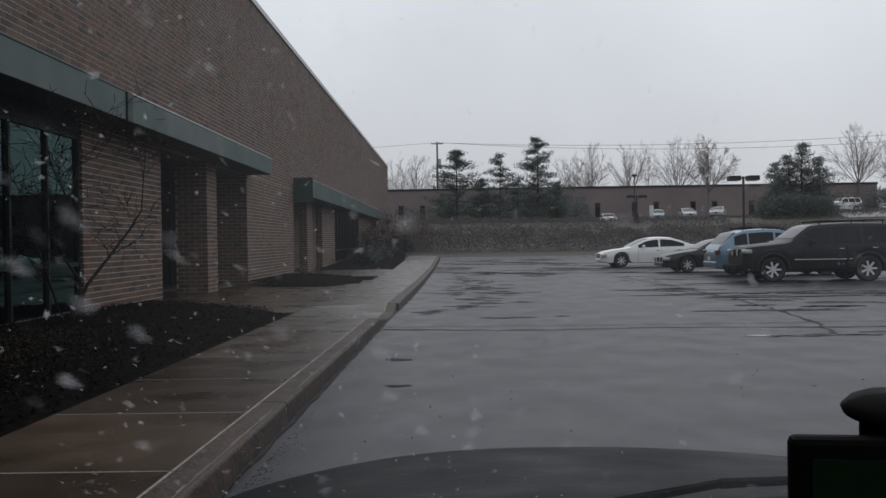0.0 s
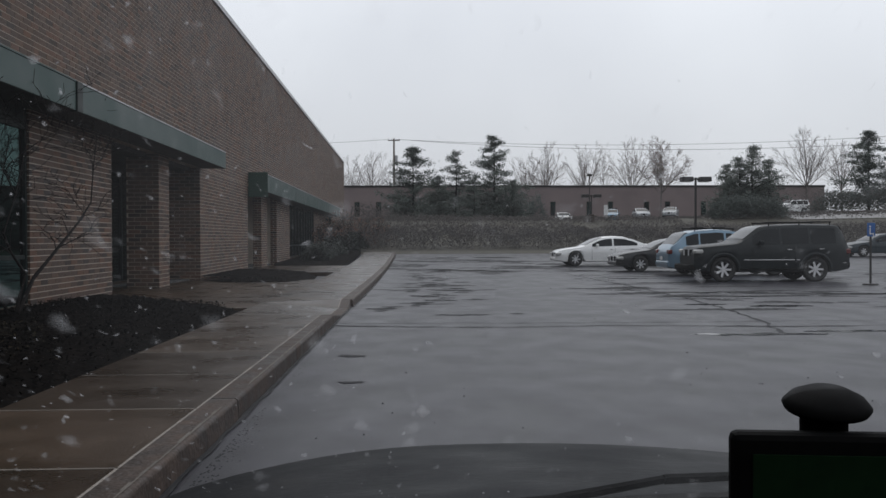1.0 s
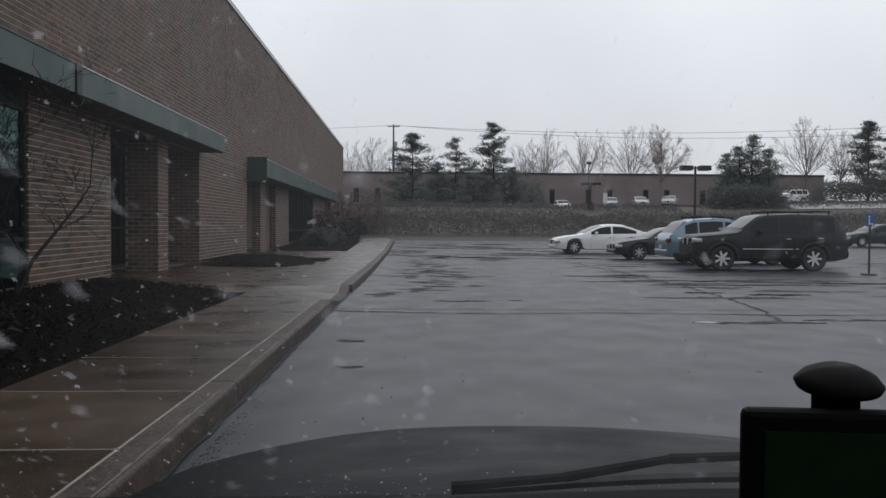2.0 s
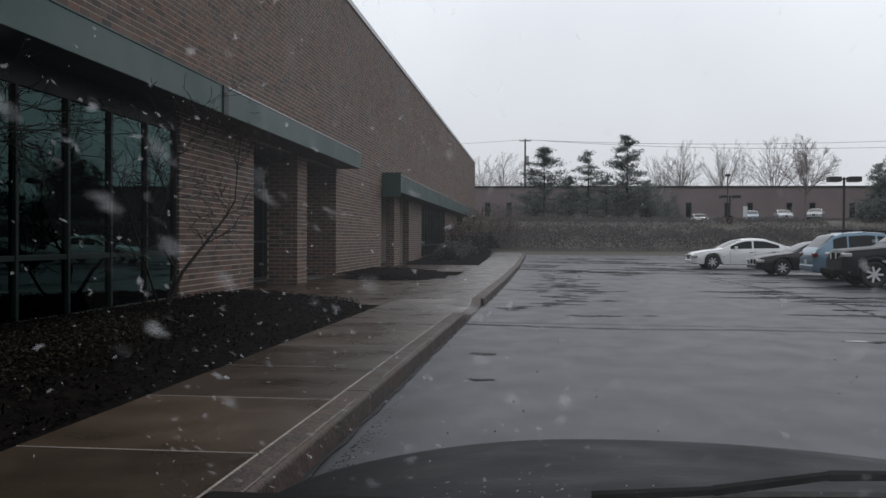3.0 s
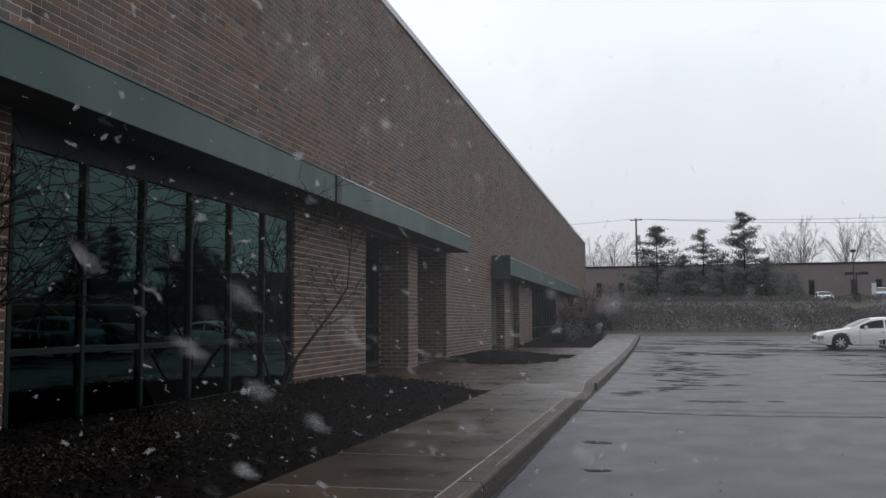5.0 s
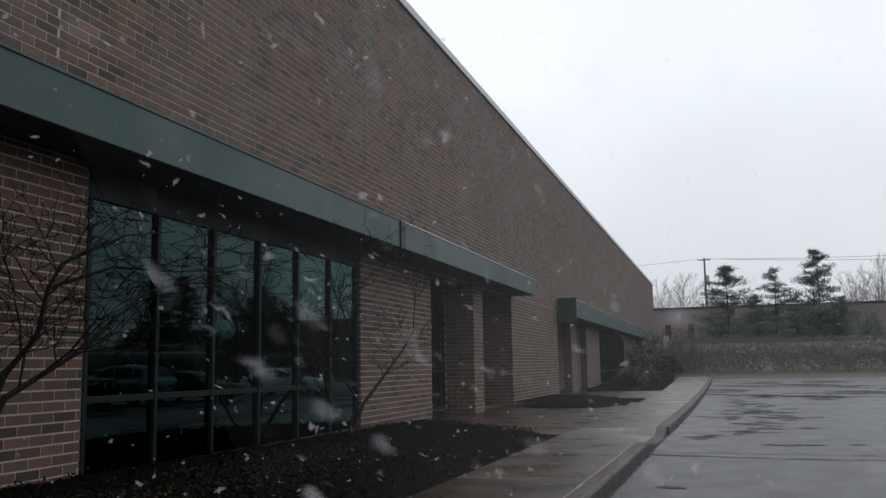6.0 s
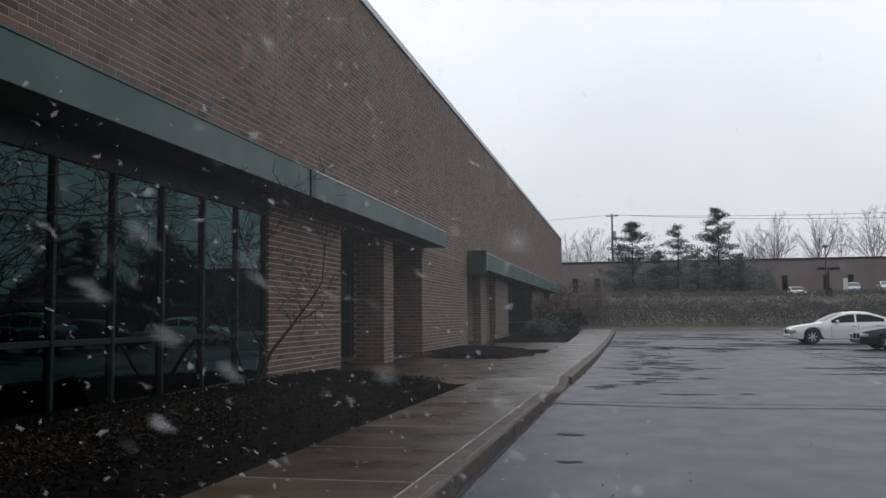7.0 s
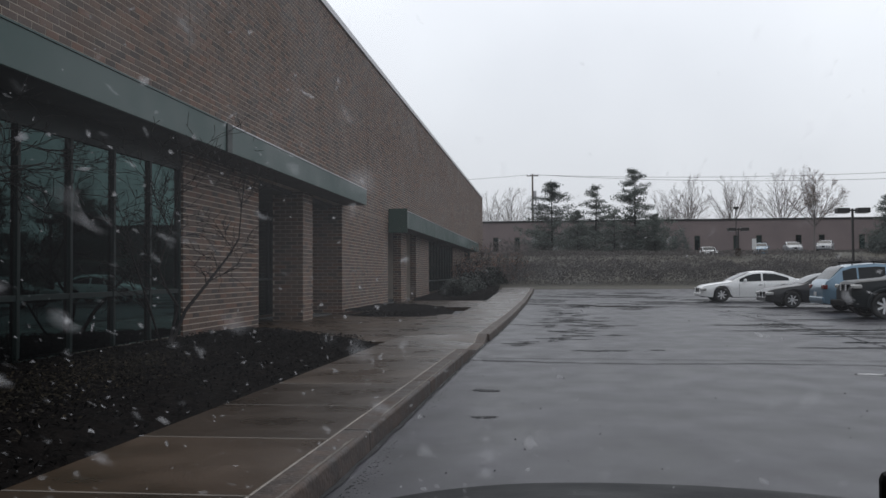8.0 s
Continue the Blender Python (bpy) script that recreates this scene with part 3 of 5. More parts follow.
for i in range(420):
    y = 2.6 + 0.13 * i
    if noise.noise((y * 0.9, 3.0, 0)) < -0.12 or 13.1 < y < 17.0:
        continue
    w, x = arris.uniform(0.008, 0.022), KERB_OUT - 0.030 + lean(y) + (0.04 if y > 18.1 else 0.0)
    k = len(verts_a)
    verts_a += [(x - w + arris.uniform(-0.004, 0.004), y, walk_z(y) + 0.003), (x, y, walk_z(y) + 0.003), (x, y + 0.13, walk_z(y + 0.13) + 0.003), (x - w, y + 0.13, walk_z(y + 0.13) + 0.003)]
    faces_a.append((k, k + 1, k + 2, k + 3))
tagged(raw("worn_arris", verts_a, faces_a, MAT["joint_dull"], kerb, "pale chipped top edge with a painted highlight"), kind="stuff")
raw("cross_joint", verts, faces, MAT["joint_dull"], pavement, "worn pale cross joints")
# entrance aprons from the sidewalk to the doors
for a, b in ((14.8, 16.32), (16.32, 17.84), (17.84, 19.36), (19.36, 20.88), (20.88, 22.4), (22.4, 23.92), (23.92, 25.44), (25.44, 26.96),
             (33.0, 34.6), (34.6, 36.2), (36.2, 37.8), (37.8, 39.4), (39.4, 41.0)):
    for x0, x1 in ((-7.8, -6.13), (-6.1, -4.35), (-4.33, BED - 0.012)):
        slab("slab", x0, x1, a + 0.006, b - 0.006, walk_z, 0.16, MAT["concrete"], pavement)


def outline_bed(name, pts, crown, mat, label, seed):
    """A mulch bed: a closed outline with a raised, lumpy middle, row by row along the wall."""
    ys = [p[1] for p in pts]
    rows_y = [min(ys) + 0.02 + (max(ys) - min(ys) - 0.04) * i / max(8, int((max(ys) - min(ys)) / 0.09)) for i in range(max(8, int((max(ys) - min(ys)) / 0.09)) + 1)]
    cells, verts, faces = 44, [], []
    for y in rows_y:
        cut = [x0 + (x1 - x0) * (y - y0) / (y1 - y0) for (x0, y0), (x1, y1) in zip(pts, pts[1:] + pts[:1]) if (y0 - y) * (y1 - y) <= 0 and y0 != y1]
        lo, hi = min(cut), max(cut)
        for i in range(cells + 1):
            x = lo + (hi - lo) * i / cells
            near = min(hi - x, y - rows_y[0], rows_y[-1] - y) if hi > -5.5 else hi - x
            rise = crown * smoothstep(0, 0.5, near)
            lump = (0.035 * noise.noise((x * 4, y * 4, seed)) + 0.03 * noise.noise((x * 15, y * 15, seed)) + 0.012 * noise.noise((x * 40, y * 40, seed))) * smoothstep(-0.02, 0.12, near)
            wob = 0.035 * noise.noise((x * 7, y * 7, seed + 5)) if i == cells else 0
            verts.append((x + wob, y, walk_z(y) - 0.015 + rise + lump))
    n = cells + 1
    faces = [(j * n + i, j * n + i + 1, (j + 1) * n + i + 1, (j + 1) * n + i) for j in range(len(rows_y) - 1) for i in range(cells)]
    return tagged(raw(name, verts, faces, mat), label, "mulch bed", kind="structure")


BED_1 = [(-2.6, -8), (-2.6, 14.4), (-3.2, 15.1), (-4.1, 16.3), (-5.0, 17.4), (-6.0, 18.2), (-6.02, -8)]
BED_2 = [(-6.0, 26.6), (-4.6, 25.0), (-3.2, 25.2), (-2.75, 27.5), (-2.9, 30.0), (-4.0, 32.0), (-6.0, 33.2)]
BED_3 = [(-6.0, 41.2), (-2.8, 41.2), (-2.75, 50), (-2.75, 58), (-3.5, 62), (-6.0, 70)]
outline_bed("mulch_bed", BED_1, 0.10, MAT["mulch"], "dark wet mulch bed along the window wall", 1.0)
outline_bed("mulch_bed", BED_2, 0.16, MAT["mulch"], "low dark mulch mound beside the entrance", 2.0)
outline_bed("mulch_bed", BED_3, 0.10, MAT["mulch"], "dark mulch bed under clipped shrubs", 3.0)


def leaf_cloud(count, place, size, rnd, flat=0.0):
    """Many small bent leaves or clumps; place() gives a point."""
    verts, faces = [], []
    for _ in range(count):
        p = Vector(place())
        s = size * rnd.uniform(0.55, 1.4)
        d = Vector((rnd.gauss(0, 1), rnd.gauss(0, 1), rnd.gauss(0, 1) * (1 - flat))).normalized()
        e = d.orthogonal().normalized()
        if flat:
            e = Vector((-d.y, d.x, rnd.uniform(-0.4, 0.4))).normalized()
        f = d.cross(e)
        k = len(verts)
        verts += [p - d * s, p + e * s * 0.45 + f * s * 0.12, p + d * s, p - e * s * 0.45 + f * s * 0.12]
        faces += [(k, k + 1, k + 2), (k, k + 2, k + 3)]
    return verts, faces


lr = random.Random(21)


def litter_spot():
    y = 3.5 + 7.0 * lr.random() ** 1.3
    x = -4.25 + lr.gauss(0, 0.45) - 0.25 * math.sin(y * 0.8)
    x = max(-5.9, min(-2.75, x))
    return x, y, walk_z(y) + 0.10 + lr.uniform(0.0, 0.09)


v, f = leaf_cloud(5000, litter_spot, 0.022, lr, 0.5)
tagged(raw("leaf_litter", v, f, MAT["litter"]), "withered brown ground cover and fallen leaves", "leaf litter", kind="stuff")


def chip_spot():
    y = 3.4 + 12.5 * lr.random() ** 1.4
    x = lr.uniform(-6.0, -2.62 - max(0.0, y - 14.2) * 0.95)
    return x, y, walk_z(y) + 0.10 * smoothstep(0, 0.5, -2.58 - x) + lr.uniform(-0.01, 0.035)


v, f = leaf_cloud(16000, chip_spot, 0.026, lr, 0.55)
tagged(raw("mulch_chips", v, f, MAT["chips"]), "dark wet shredded bark over the bed", "mulch", kind="stuff")


# ---- the brick building ----
FACE, BACK, HEAD, ROOF = -6.1, -6.4, 3.31, 8.85
COURSE, BRICK, GAP, PROUD = 0.1016, 0.305, 0.0165, 0.005
PIERS = ((-12.0, -5.0), (2.2, 7.55), (14.82, 18.93), (27.02, 35.22), (38.5, 40.1), (43.1, 48.0), (61.0, 70.0), (76.0, 91.5))

shell = bmesh.new()
box_in(shell, BACK, FACE - PROUD, -12.0, 91.5, HEAD + 0.03, ROOF)
for a, b in PIERS:
    depth = -6.46 if b - a < 2 else BACK
    box_in(shell, depth, FACE - PROUD, a + 0.009, b - 0.009, -0.9, HEAD + 0.03)
box_in(shell, -6.9, FACE - PROUD, 22.53, 23.49, -0.9, HEAD + 0.03)
wall_east = part("wall_east", shell, MAT["mortar"])
tagged(wall_east, "tall brown brick wall with pale mortar joints", "brick wall", kind="structure")
box_rows = [(-40.0, -39.7, -12.0, 91.5, -0.9, ROOF), (-40.0, BACK, 91.2, 91.49, -0.9, ROOF - 0.01), (-40.0, BACK, -12.0, -11.7, -0.9, ROOF - 0.01)]
tagged(part("wall_rear", boxes(box_rows), MAT["far_brick"]), "plain brick walls closing the building", "brick wall", kind="structure")
tagged(part("roof", box(-39.7, BACK, -11.7, 91.2, ROOF - 0.25, ROOF - 0.05), MAT["soffit"]), "flat dark roof", "roof", kind="structure")
coping = thing("roof_coping", "thin pale metal coping along the roof edge", "coping", kind="structure")
for i in range(29):
    a = -12.05 + 3.57 * i
    part("coping_piece", box(BACK - 0.05, FACE + 0.05, a + 0.004, a + 3.566, ROOF - 0.02, ROOF + 0.16, bevel=0.008), MAT["coping"], coping)
tagged(part("floor_inside", box(-39.7, BACK - 0.02, -11.7, 91.2, -0.5, -0.02), MAT["room"]), "dim floor inside the building", "floor", kind="structure")
rooms = boxes([(-12.0, -11.9, -11.7, 91.2, -0.02, 3.4), (-11.9, -7.95, 18.7, 18.8, -0.02, 3.4), (-11.9, -7.95, 35.0, 35.1, -0.02, 3.4), (-11.9, -7.95, 48.1, 48.2, -0.02, 3.4), (-11.9, -6.6, 2.0, 2.1, -0.02, 3.4)])
tagged(part("wall_inside", rooms, MAT["room"]), "dim partition walls behind the glazing", "partition", kind="structure")
ceil = boxes([(-11.9, BACK, -11.7, 91.2, 3.42, 3.5)])
tagged(part("ceiling", ceil, MAT["soffit"]), "dark ceiling behind the glazing", "ceiling", kind="structure")


def brick_rows(u0, u1, z0, z1):
    """Bricks in running bond between u0 and u1: start, end, foot, head."""
    rows = []
    for k in range(math.floor(z0 / COURSE), math.ceil(z1 / COURSE)):
        lo, hi = max(z0, k * COURSE + GAP / 2), min(z1, (k + 1) * COURSE - GAP / 2)
        if hi - lo < 0.02:
            continue
        shift = BRICK / 2 * (k % 2)
        i = math.floor((u0 - shift) / BRICK)
        while shift + i * BRICK < u1:
            a, b = max(u0, shift + i * BRICK + GAP / 2), min(u1, shift + (i + 1) * BRICK - GAP / 2)
            if b - a > 0.03:
                rows.append((a, b, lo, hi))
            i += 1
    return rows


brick_v, brick_f = [], []
wear = random.Random(3)


def lay(rows, plane, axis):
    """Bricks as small blocks, five faces each, proud of the mortar by an uneven few millimetres."""
    for a, b, lo, hi in rows:
        p = wear.uniform(-0.0015, 0.001)
        k = len(brick_v)
        if axis == "x":
            q = plane + p
            brick_v.extend(((q - 0.012, a, lo), (q - 0.012, b, lo), (q - 0.012, b, hi), (q - 0.012, a, hi), (q, a, lo), (q, b, lo), (q, b, hi), (q, a, hi)))
        else:
            q = plane - p
            brick_v.extend(((b, q + 0.012, lo), (a, q + 0.012, lo), (a, q + 0.012, hi), (b, q + 0.012, hi), (b, q, lo), (a, q, lo), (a, q, hi), (b, q, hi)))
            q = plane
        brick_f.extend(((k + 4, k + 5, k + 6, k + 7), (k, k + 1, k + 5, k + 4), (k + 1, k + 2, k + 6, k + 5), (k + 2, k + 3, k + 7, k + 6), (k + 3, k, k + 4, k + 7)))


EXPANSION = [7.05 + 8.0 * i for i in range(11)]
edges = [-12.0] + EXPANSION + [91.5]
for a, b in zip(edges, edges[1:]):
    lay(brick_rows(a + 0.008, b - 0.008, HEAD + 0.01, ROOF - 0.005), FACE, "x")
single = []
for a, b in PIERS:
    rows = brick_rows(a + 0.002, b - 0.002, -0.55, HEAD - 0.005)
    if a == 2.2:
        single = [r for r in rows if r[0] > 4.85 and r[2] > 0.15]
        rows = [r for r in rows if not (r[0] > 4.85 and r[2] > 0.15)]
    lay(rows, FACE, "x")
lay(brick_rows(22.52, 23.5, -0.55, HEAD - 0.005), FACE, "x")
# sides that look back along the wall
for y, x0 in ((22.521, -6.9), (27.02, -7.8), (38.5, -6.46), (43.1, -6.4), (14.82, -6.26), (61.0, -6.26)):
    lay(brick_rows(x0, FACE - 0.004, -0.55, HEAD - 0.005), y, "y")
tagged(raw("brickwork", brick_v, brick_f, MAT["brick"], wall_east), kind="stuff")
ej = bmesh.new()
for y in EXPANSION:
    box_in(ej, FACE - 0.02, FACE - 0.004, y - 0.007, y + 0.007, HEAD + 0.5, ROOF - 0.01)
part("control_joint", ej, MAT["joint"], wall_east, "pale vertical sealant joints")
# reveal walls of the entrances
reveals = boxes([(-7.8, FACE - 0.02, 27.03, 27.2, -0.9, HEAD - 0.06), (-7.8, BACK, 18.75, 18.92, -0.9, HEAD - 0.06), (-7.8, BACK, 43.11, 43.3, -0.9, HEAD - 0.06), (-7.8, BACK, 35.03, 35.21, -0.9, HEAD - 0.06)])
tagged(part("wall_reveals", reveals, MAT["mortar"]), "brick side walls of the recessed entrances", "brick wall", kind="structure")
tagged(part("ceiling_entrance", boxes([(-7.85, BACK, 18.93, 27.02, HEAD - 0.08, HEAD + 0.1), (-7.85, BACK, 35.22, 43.1, HEAD - 0.08, HEAD + 0.1)]), MAT["soffit"]),
       "dark ceiling over the recessed entrances", "ceiling", kind="structure")


def glazing(name, y0, y1, n, x, rail, label, head=2.98):
    """A storefront: frame, posts between panes, a low rail, an upper and a lower pane in each bay."""
    base = walk_z((y0 + y1) / 2) - 0.02
    top = HEAD + 0.028
    w = thing(name, label, "window", kind="structure")
    part("sill", box(x - 0.08, x + 0.075, y0, y1, base - 0.5, base + 0.09, bevel=0.006), MAT["concrete"], w)
    part("head", box(x - 0.05, x + 0.05, y0, y1, head, top), MAT["bronze"], w)
    step = (y1 - y0) / n
    for i in range(n + 1):
        yc = min(max(y0 + 0.09 + i * (y1 - y0 - 0.09) / n, y0 + 0.04), y1 - 0.04)
        part("mullion", box(x - 0.05, x + 0.055, yc - 0.032, yc + 0.032, base + 0.09, head, bevel=0.005), MAT["bronze"], w)
    for i in range(n):
        a = y0 + 0.09 + i * (y1 - y0 - 0.09) / n + 0.036
        b = y0 + 0.09 + (i + 1) * (y1 - y0 - 0.09) / n - (0.08 if i == n - 1 else 0.036)
        part("rail", box(x - 0.04, x + 0.045, a, b, rail - 0.035, rail + 0.035, bevel=0.004), MAT["bronze"], w)
        for lo, hi in ((base + 0.09, rail - 0.035), (rail + 0.035, head)):
            pane = part("pane", box(x - 0.006, x + 0.006, a, b, lo, hi), MAT["glass"], w)
            pane.visible_shadow = False
    return w


glazing("window_1", 7.55, 14.82, 6, -6.19, 0.90, "dark tinted storefront window with bronze frame")
glazing("window_2", -5.0, 2.2, 6, -6.19, 0.90, "dark tinted storefront window with bronze frame")
glazing("window_3", 48.0, 61.0, 9, -6.19, 0.80, "dark tinted storefront window behind shrubs")
glazing("window_4", 70.0, 76.0, 4, -6.19, 0.80, "dark tinted storefront window beside a brick pier")
glazing("door_1", 18.93, 27.02, 7, -7.75, 1.05, "dark glass entrance doors set back between brick piers")
glazing("door_2", 35.22, 43.1, 7, -7.75, 1.0, "dark glass entrance doors under a green canopy")

canopy = thing("canopy", "grey-green sheet metal canopy over the windows", "canopy", at=(FACE, 7.6, HEAD))
for a, b in ((-19.6, 7.33), (7.60, 19.7)):
    part("fascia", box(0.68, 0.72, a, b, 0.0, 0.47, bevel=0.006), MAT["fascia"], canopy)
    part("edge_trim", box(0.67, 0.732, a, b, 0.472, 0.50, bevel=0.004), MAT["coping" if a > 0 else "fascia"], canopy, "thin metal edge trim")
    part("top_sheet", box(0.003, 0.675, a, b, 0.44, 0.462), MAT["fascia"], canopy)
part("end_panel", box(0.003, 0.678, 19.66, 19.70, 0.0, 0.44, bevel=0.004), MAT["fascia"], canopy)
part("soffit", box(0.003, 0.676, -19.6, 19.655, 0.004, 0.022), MAT["soffit"], canopy, "dark soffit")
part("joint_cover", box(0.62, 0.745, 7.335, 7.595, -0.02, 0.49, bevel=0.01), MAT["bronze"], canopy, "dark cover over the panel joint")

canopy_2 = thing("canopy", "dark green canopy over the second entrance", "canopy", at=(FACE, 35.4, 3.0))
part("fascia", box(0.70, 0.74, 0.0, 40.0, 0.02, 0.70, bevel=0.006), MAT["fascia"], canopy_2)
part("edge_trim", box(0.69, 0.752, 0.0, 40.0, 0.702, 0.73, bevel=0.004), MAT["coping"], canopy_2, "pale metal edge trim")
part("top_sheet", box(0.003, 0.695, 0.0, 40.0, 0.68, 0.70), MAT["fascia"], canopy_2)
part("end_panel", box(0.003, 0.76, -0.06, -0.003, -0.17, 0.80, bevel=0.004), MAT["green"], canopy_2, "dark green end panel")
part("soffit", box(0.003, 0.696, 0.0, 40.0, 0.024, 0.034), MAT["soffit"], canopy_2, "dark soffit")


# ---- bare trees, conifers, hedges ----
def grow(rnd, start, heading, length, radius, level, levels, out, lean=0.25, split=(2, 4), shrink=0.72, kink=0.18, up=0.25):
    """Tapered limbs that fork; out takes (from, to, radius, radius, level)."""
    p, d = Vector(start), Vector(heading).normalized()
    n = 3 if level < 2 else 2
    r = radius
    for i in range(n):
        d = (d + Vector((rnd.gauss(0, kink), rnd.gauss(0, kink), rnd.gauss(0, kink) * 0.6 + up * 0.15))).normalized()
        q = p + d * (length / n)
        r2 = r * (0.86 if level else 0.9)
        out.append((p.copy(), q.copy(), r, r2, level))
        if level < levels and (i or level):
            for _ in range(rnd.randint(*split) - (1 if i < n - 1 else 0)):
                side = Vector((rnd.gauss(0, 1), rnd.gauss(0, 1), rnd.gauss(0, 0.4))).normalized()
                nd = (d * (1 - lean) + side * (lean + 0.35) + Vector((0, 0, up))).normalized()
                grow(rnd, q, nd, length * shrink * rnd.uniform(0.7, 1.1), r2 * rnd.uniform(0.45, 0.65), level + 1, levels, out, lean, split, shrink, kink, up)
        p, r = q, r2


def tubes(segs, thin=0.0, sides=4):
    verts, faces = [], []
    for a, b, r0, r1, level in segs:
        d = (b - a).normalized()
        e = d.orthogonal().normalized()
        g = d.cross(e)
        n = 6 if level == 0 else (4 if level < 3 else 3)
        k = len(verts)
        for p, r in ((a, max(r0, thin)), (b, max(r1, thin * 0.8))):
            for i in range(n):
                t = math.tau * i / n
                verts.append(p + (e * math.cos(t) + g * math.sin(t)) * r)
        faces += [(k + i, k + (i + 1) % n, k + n + (i + 1) % n, k + n + i) for i in range(n)]
    return verts, faces


def fan_tree(seed, height, label, reach=5.0, limbs=7, trunk=0.22, thin=0.02, leaves=0, fork=0.13, stems=1):
    """A bare tree: limbs fan out low from the stem, straight and rising, into a rounded crown of fine twigs."""
    rnd = random.Random(seed)
    segs = []

    def limb(p, d, length, r, level):
        n = (8, 5, 3)[level - 1]
        p = Vector(p)
        for i in range(n):
            d = (d + Vector((rnd.gauss(0, 0.045), rnd.gauss(0, 0.045), rnd.gauss(0, 0.03)))).normalized()
            q = p + d * length / n
            r1 = r * (1 - 0.8 * i / n)
            segs.append((p.copy(), q.copy(), r1, r1 * 0.85, level))
            if level < 3 and i >= 1:
                for _ in range(2):
                    side = Vector((rnd.gauss(0, 1), rnd.gauss(0, 1), rnd.gauss(0, 0.6)))
                    side = (side - d * side.dot(d)).normalized()
                    rest = length * (1 - 0.75 * i / n)
                    limb(p.lerp(q, rnd.random()), (d + side * rnd.uniform(0.45, 0.8)).normalized(), rest * rnd.uniform(0.30, 0.50) + 0.2, r1 * 0.5, level + 1)
            p = q

    for k in range(stems):
        foot = Vector((0.35 * k, 0.2 * k, 0))
        top = foot + Vector((rnd.gauss(0, 0.15) + 0.5 * k, rnd.gauss(0, 0.15), height * fork * 3.0))
        segs.append((foot - Vector((0, 0, 0.3)), top, trunk, trunk * 0.7, 0))
        for i in range(limbs):
            a = math.tau * (i * 0.382 + rnd.uniform(-0.05, 0.05))
            out = (i / max(1, limbs - 1)) ** 0.55
            end = Vector((math.cos(a) * reach * out, math.sin(a) * reach * out, height * (1 - 0.30 * out ** 2.2) * rnd.uniform(0.93, 1.0)))
            start = foot.lerp(top, 1.0 - 0.30 * out * rnd.uniform(0.5, 1.0))
            d = end - start
            limb(start, (d.normalized() + Vector((0, 0, -0.05))).normalized(), d.length, trunk * 0.36, 1)
    t = thing("tree", label, "tree")
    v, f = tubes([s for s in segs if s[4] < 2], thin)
    raw("trunk", v, f, MAT["hazy_bark"], t, smooth=True)
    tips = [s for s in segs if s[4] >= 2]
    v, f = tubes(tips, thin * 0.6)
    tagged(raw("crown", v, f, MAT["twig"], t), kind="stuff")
    if leaves:
        ends = [s[1] for s in tips]
        v, f = leaf_cloud(leaves, lambda: rnd.choice(ends) + Vector((rnd.gauss(0, 0.12), rnd.gauss(0, 0.12), rnd.gauss(0, 0.12))), 0.10, rnd)
        tagged(raw("foliage", v, f, MAT["rust"], t, "a few clinging russet leaves"), kind="stuff")
    return t


def conifer(seed, height, label, spread=0.3, trunk=0.16, gaps=0.25, bare=0.12, clump=0.30, per=9, whorls=16):
    rnd = random.Random(seed)
    t = thing("conifer", label, "tree")
    part("trunk", rod((0, 0, -0.3), (rnd.gauss(0, 0.1), 0, height * 0.96), trunk, 0.02, 7), MAT["bark"], t, smooth=True)
    segs, verts, faces = [], [], []
    for w in range(whorls):
        h = bare + (0.98 - bare) * w / (whorls - 1)
        down = (1 - h) * height
        reach = spread * min(0.3 + 0.85 * down, 1.5 + 0.28 * down) * rnd.uniform(0.75, 1.05)
        for b in range(rnd.randint(4, 6)):
            if rnd.random() < gaps:
                continue
            a = rnd.uniform(0, math.tau)
            ln = reach * rnd.uniform(0.55, 1.1)
            p0 = Vector((0, 0, height * min(0.985, h + rnd.gauss(0, 0.02))))
            p1 = p0 + Vector((math.cos(a) * ln, math.sin(a) * ln, ln * rnd.uniform(-0.05, 0.32)))
            segs.append((p0, p1, 0.05 * (1 - h) + 0.015, 0.01, 2))
            for c in range(per):
                f = rnd.uniform(0.12, 1.1)
                base = p0.lerp(p1, f) + Vector((rnd.gauss(0, 0.24), rnd.gauss(0, 0.24), rnd.gauss(0.03, 0.12)))
                v, fc = leaf_cloud(7, lambda: base + (1.25 - 0.75 * h) * Vector((rnd.gauss(0, clump * 0.5), rnd.gauss(0, clump * 0.5), rnd.gauss(0.05, clump * 0.36))) , clump * 0.40 * (0.55 + 0.45 * (1 - h)), rnd, 0.2)
                k = len(verts)
                verts += v
                faces += [tuple(q + k for q in tri) for tri in fc]
    v, f = tubes(segs)
    tagged(raw("branchwork", v, f, MAT["bark"], t), kind="stuff")
    tagged(raw("crown", verts, faces, MAT["hazy_needles"], t), kind="stuff")
    return t


def put(ob, x, y, turn=0.0, scale=1.0, sink=0.05):
    ob.matrix_world = Matrix.Translation((x, y, ground_z(x, y) - sink)) @ pose(0, 0, 0, 0, 0, turn) @ Matrix.Diagonal((scale, scale, scale, 1))
    return ob


def again(ob, x, y, turn=0.0, scale=1.0):
    c = copy_thing(ob, Matrix.Identity(4))
    return put(c, x, y, turn, scale)


def along(px_az, y):
    """x at distance y along a bearing in degrees."""
    return y * math.tan(radians(px_az))


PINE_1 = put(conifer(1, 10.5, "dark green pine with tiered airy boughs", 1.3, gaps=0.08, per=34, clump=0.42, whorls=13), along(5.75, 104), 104)
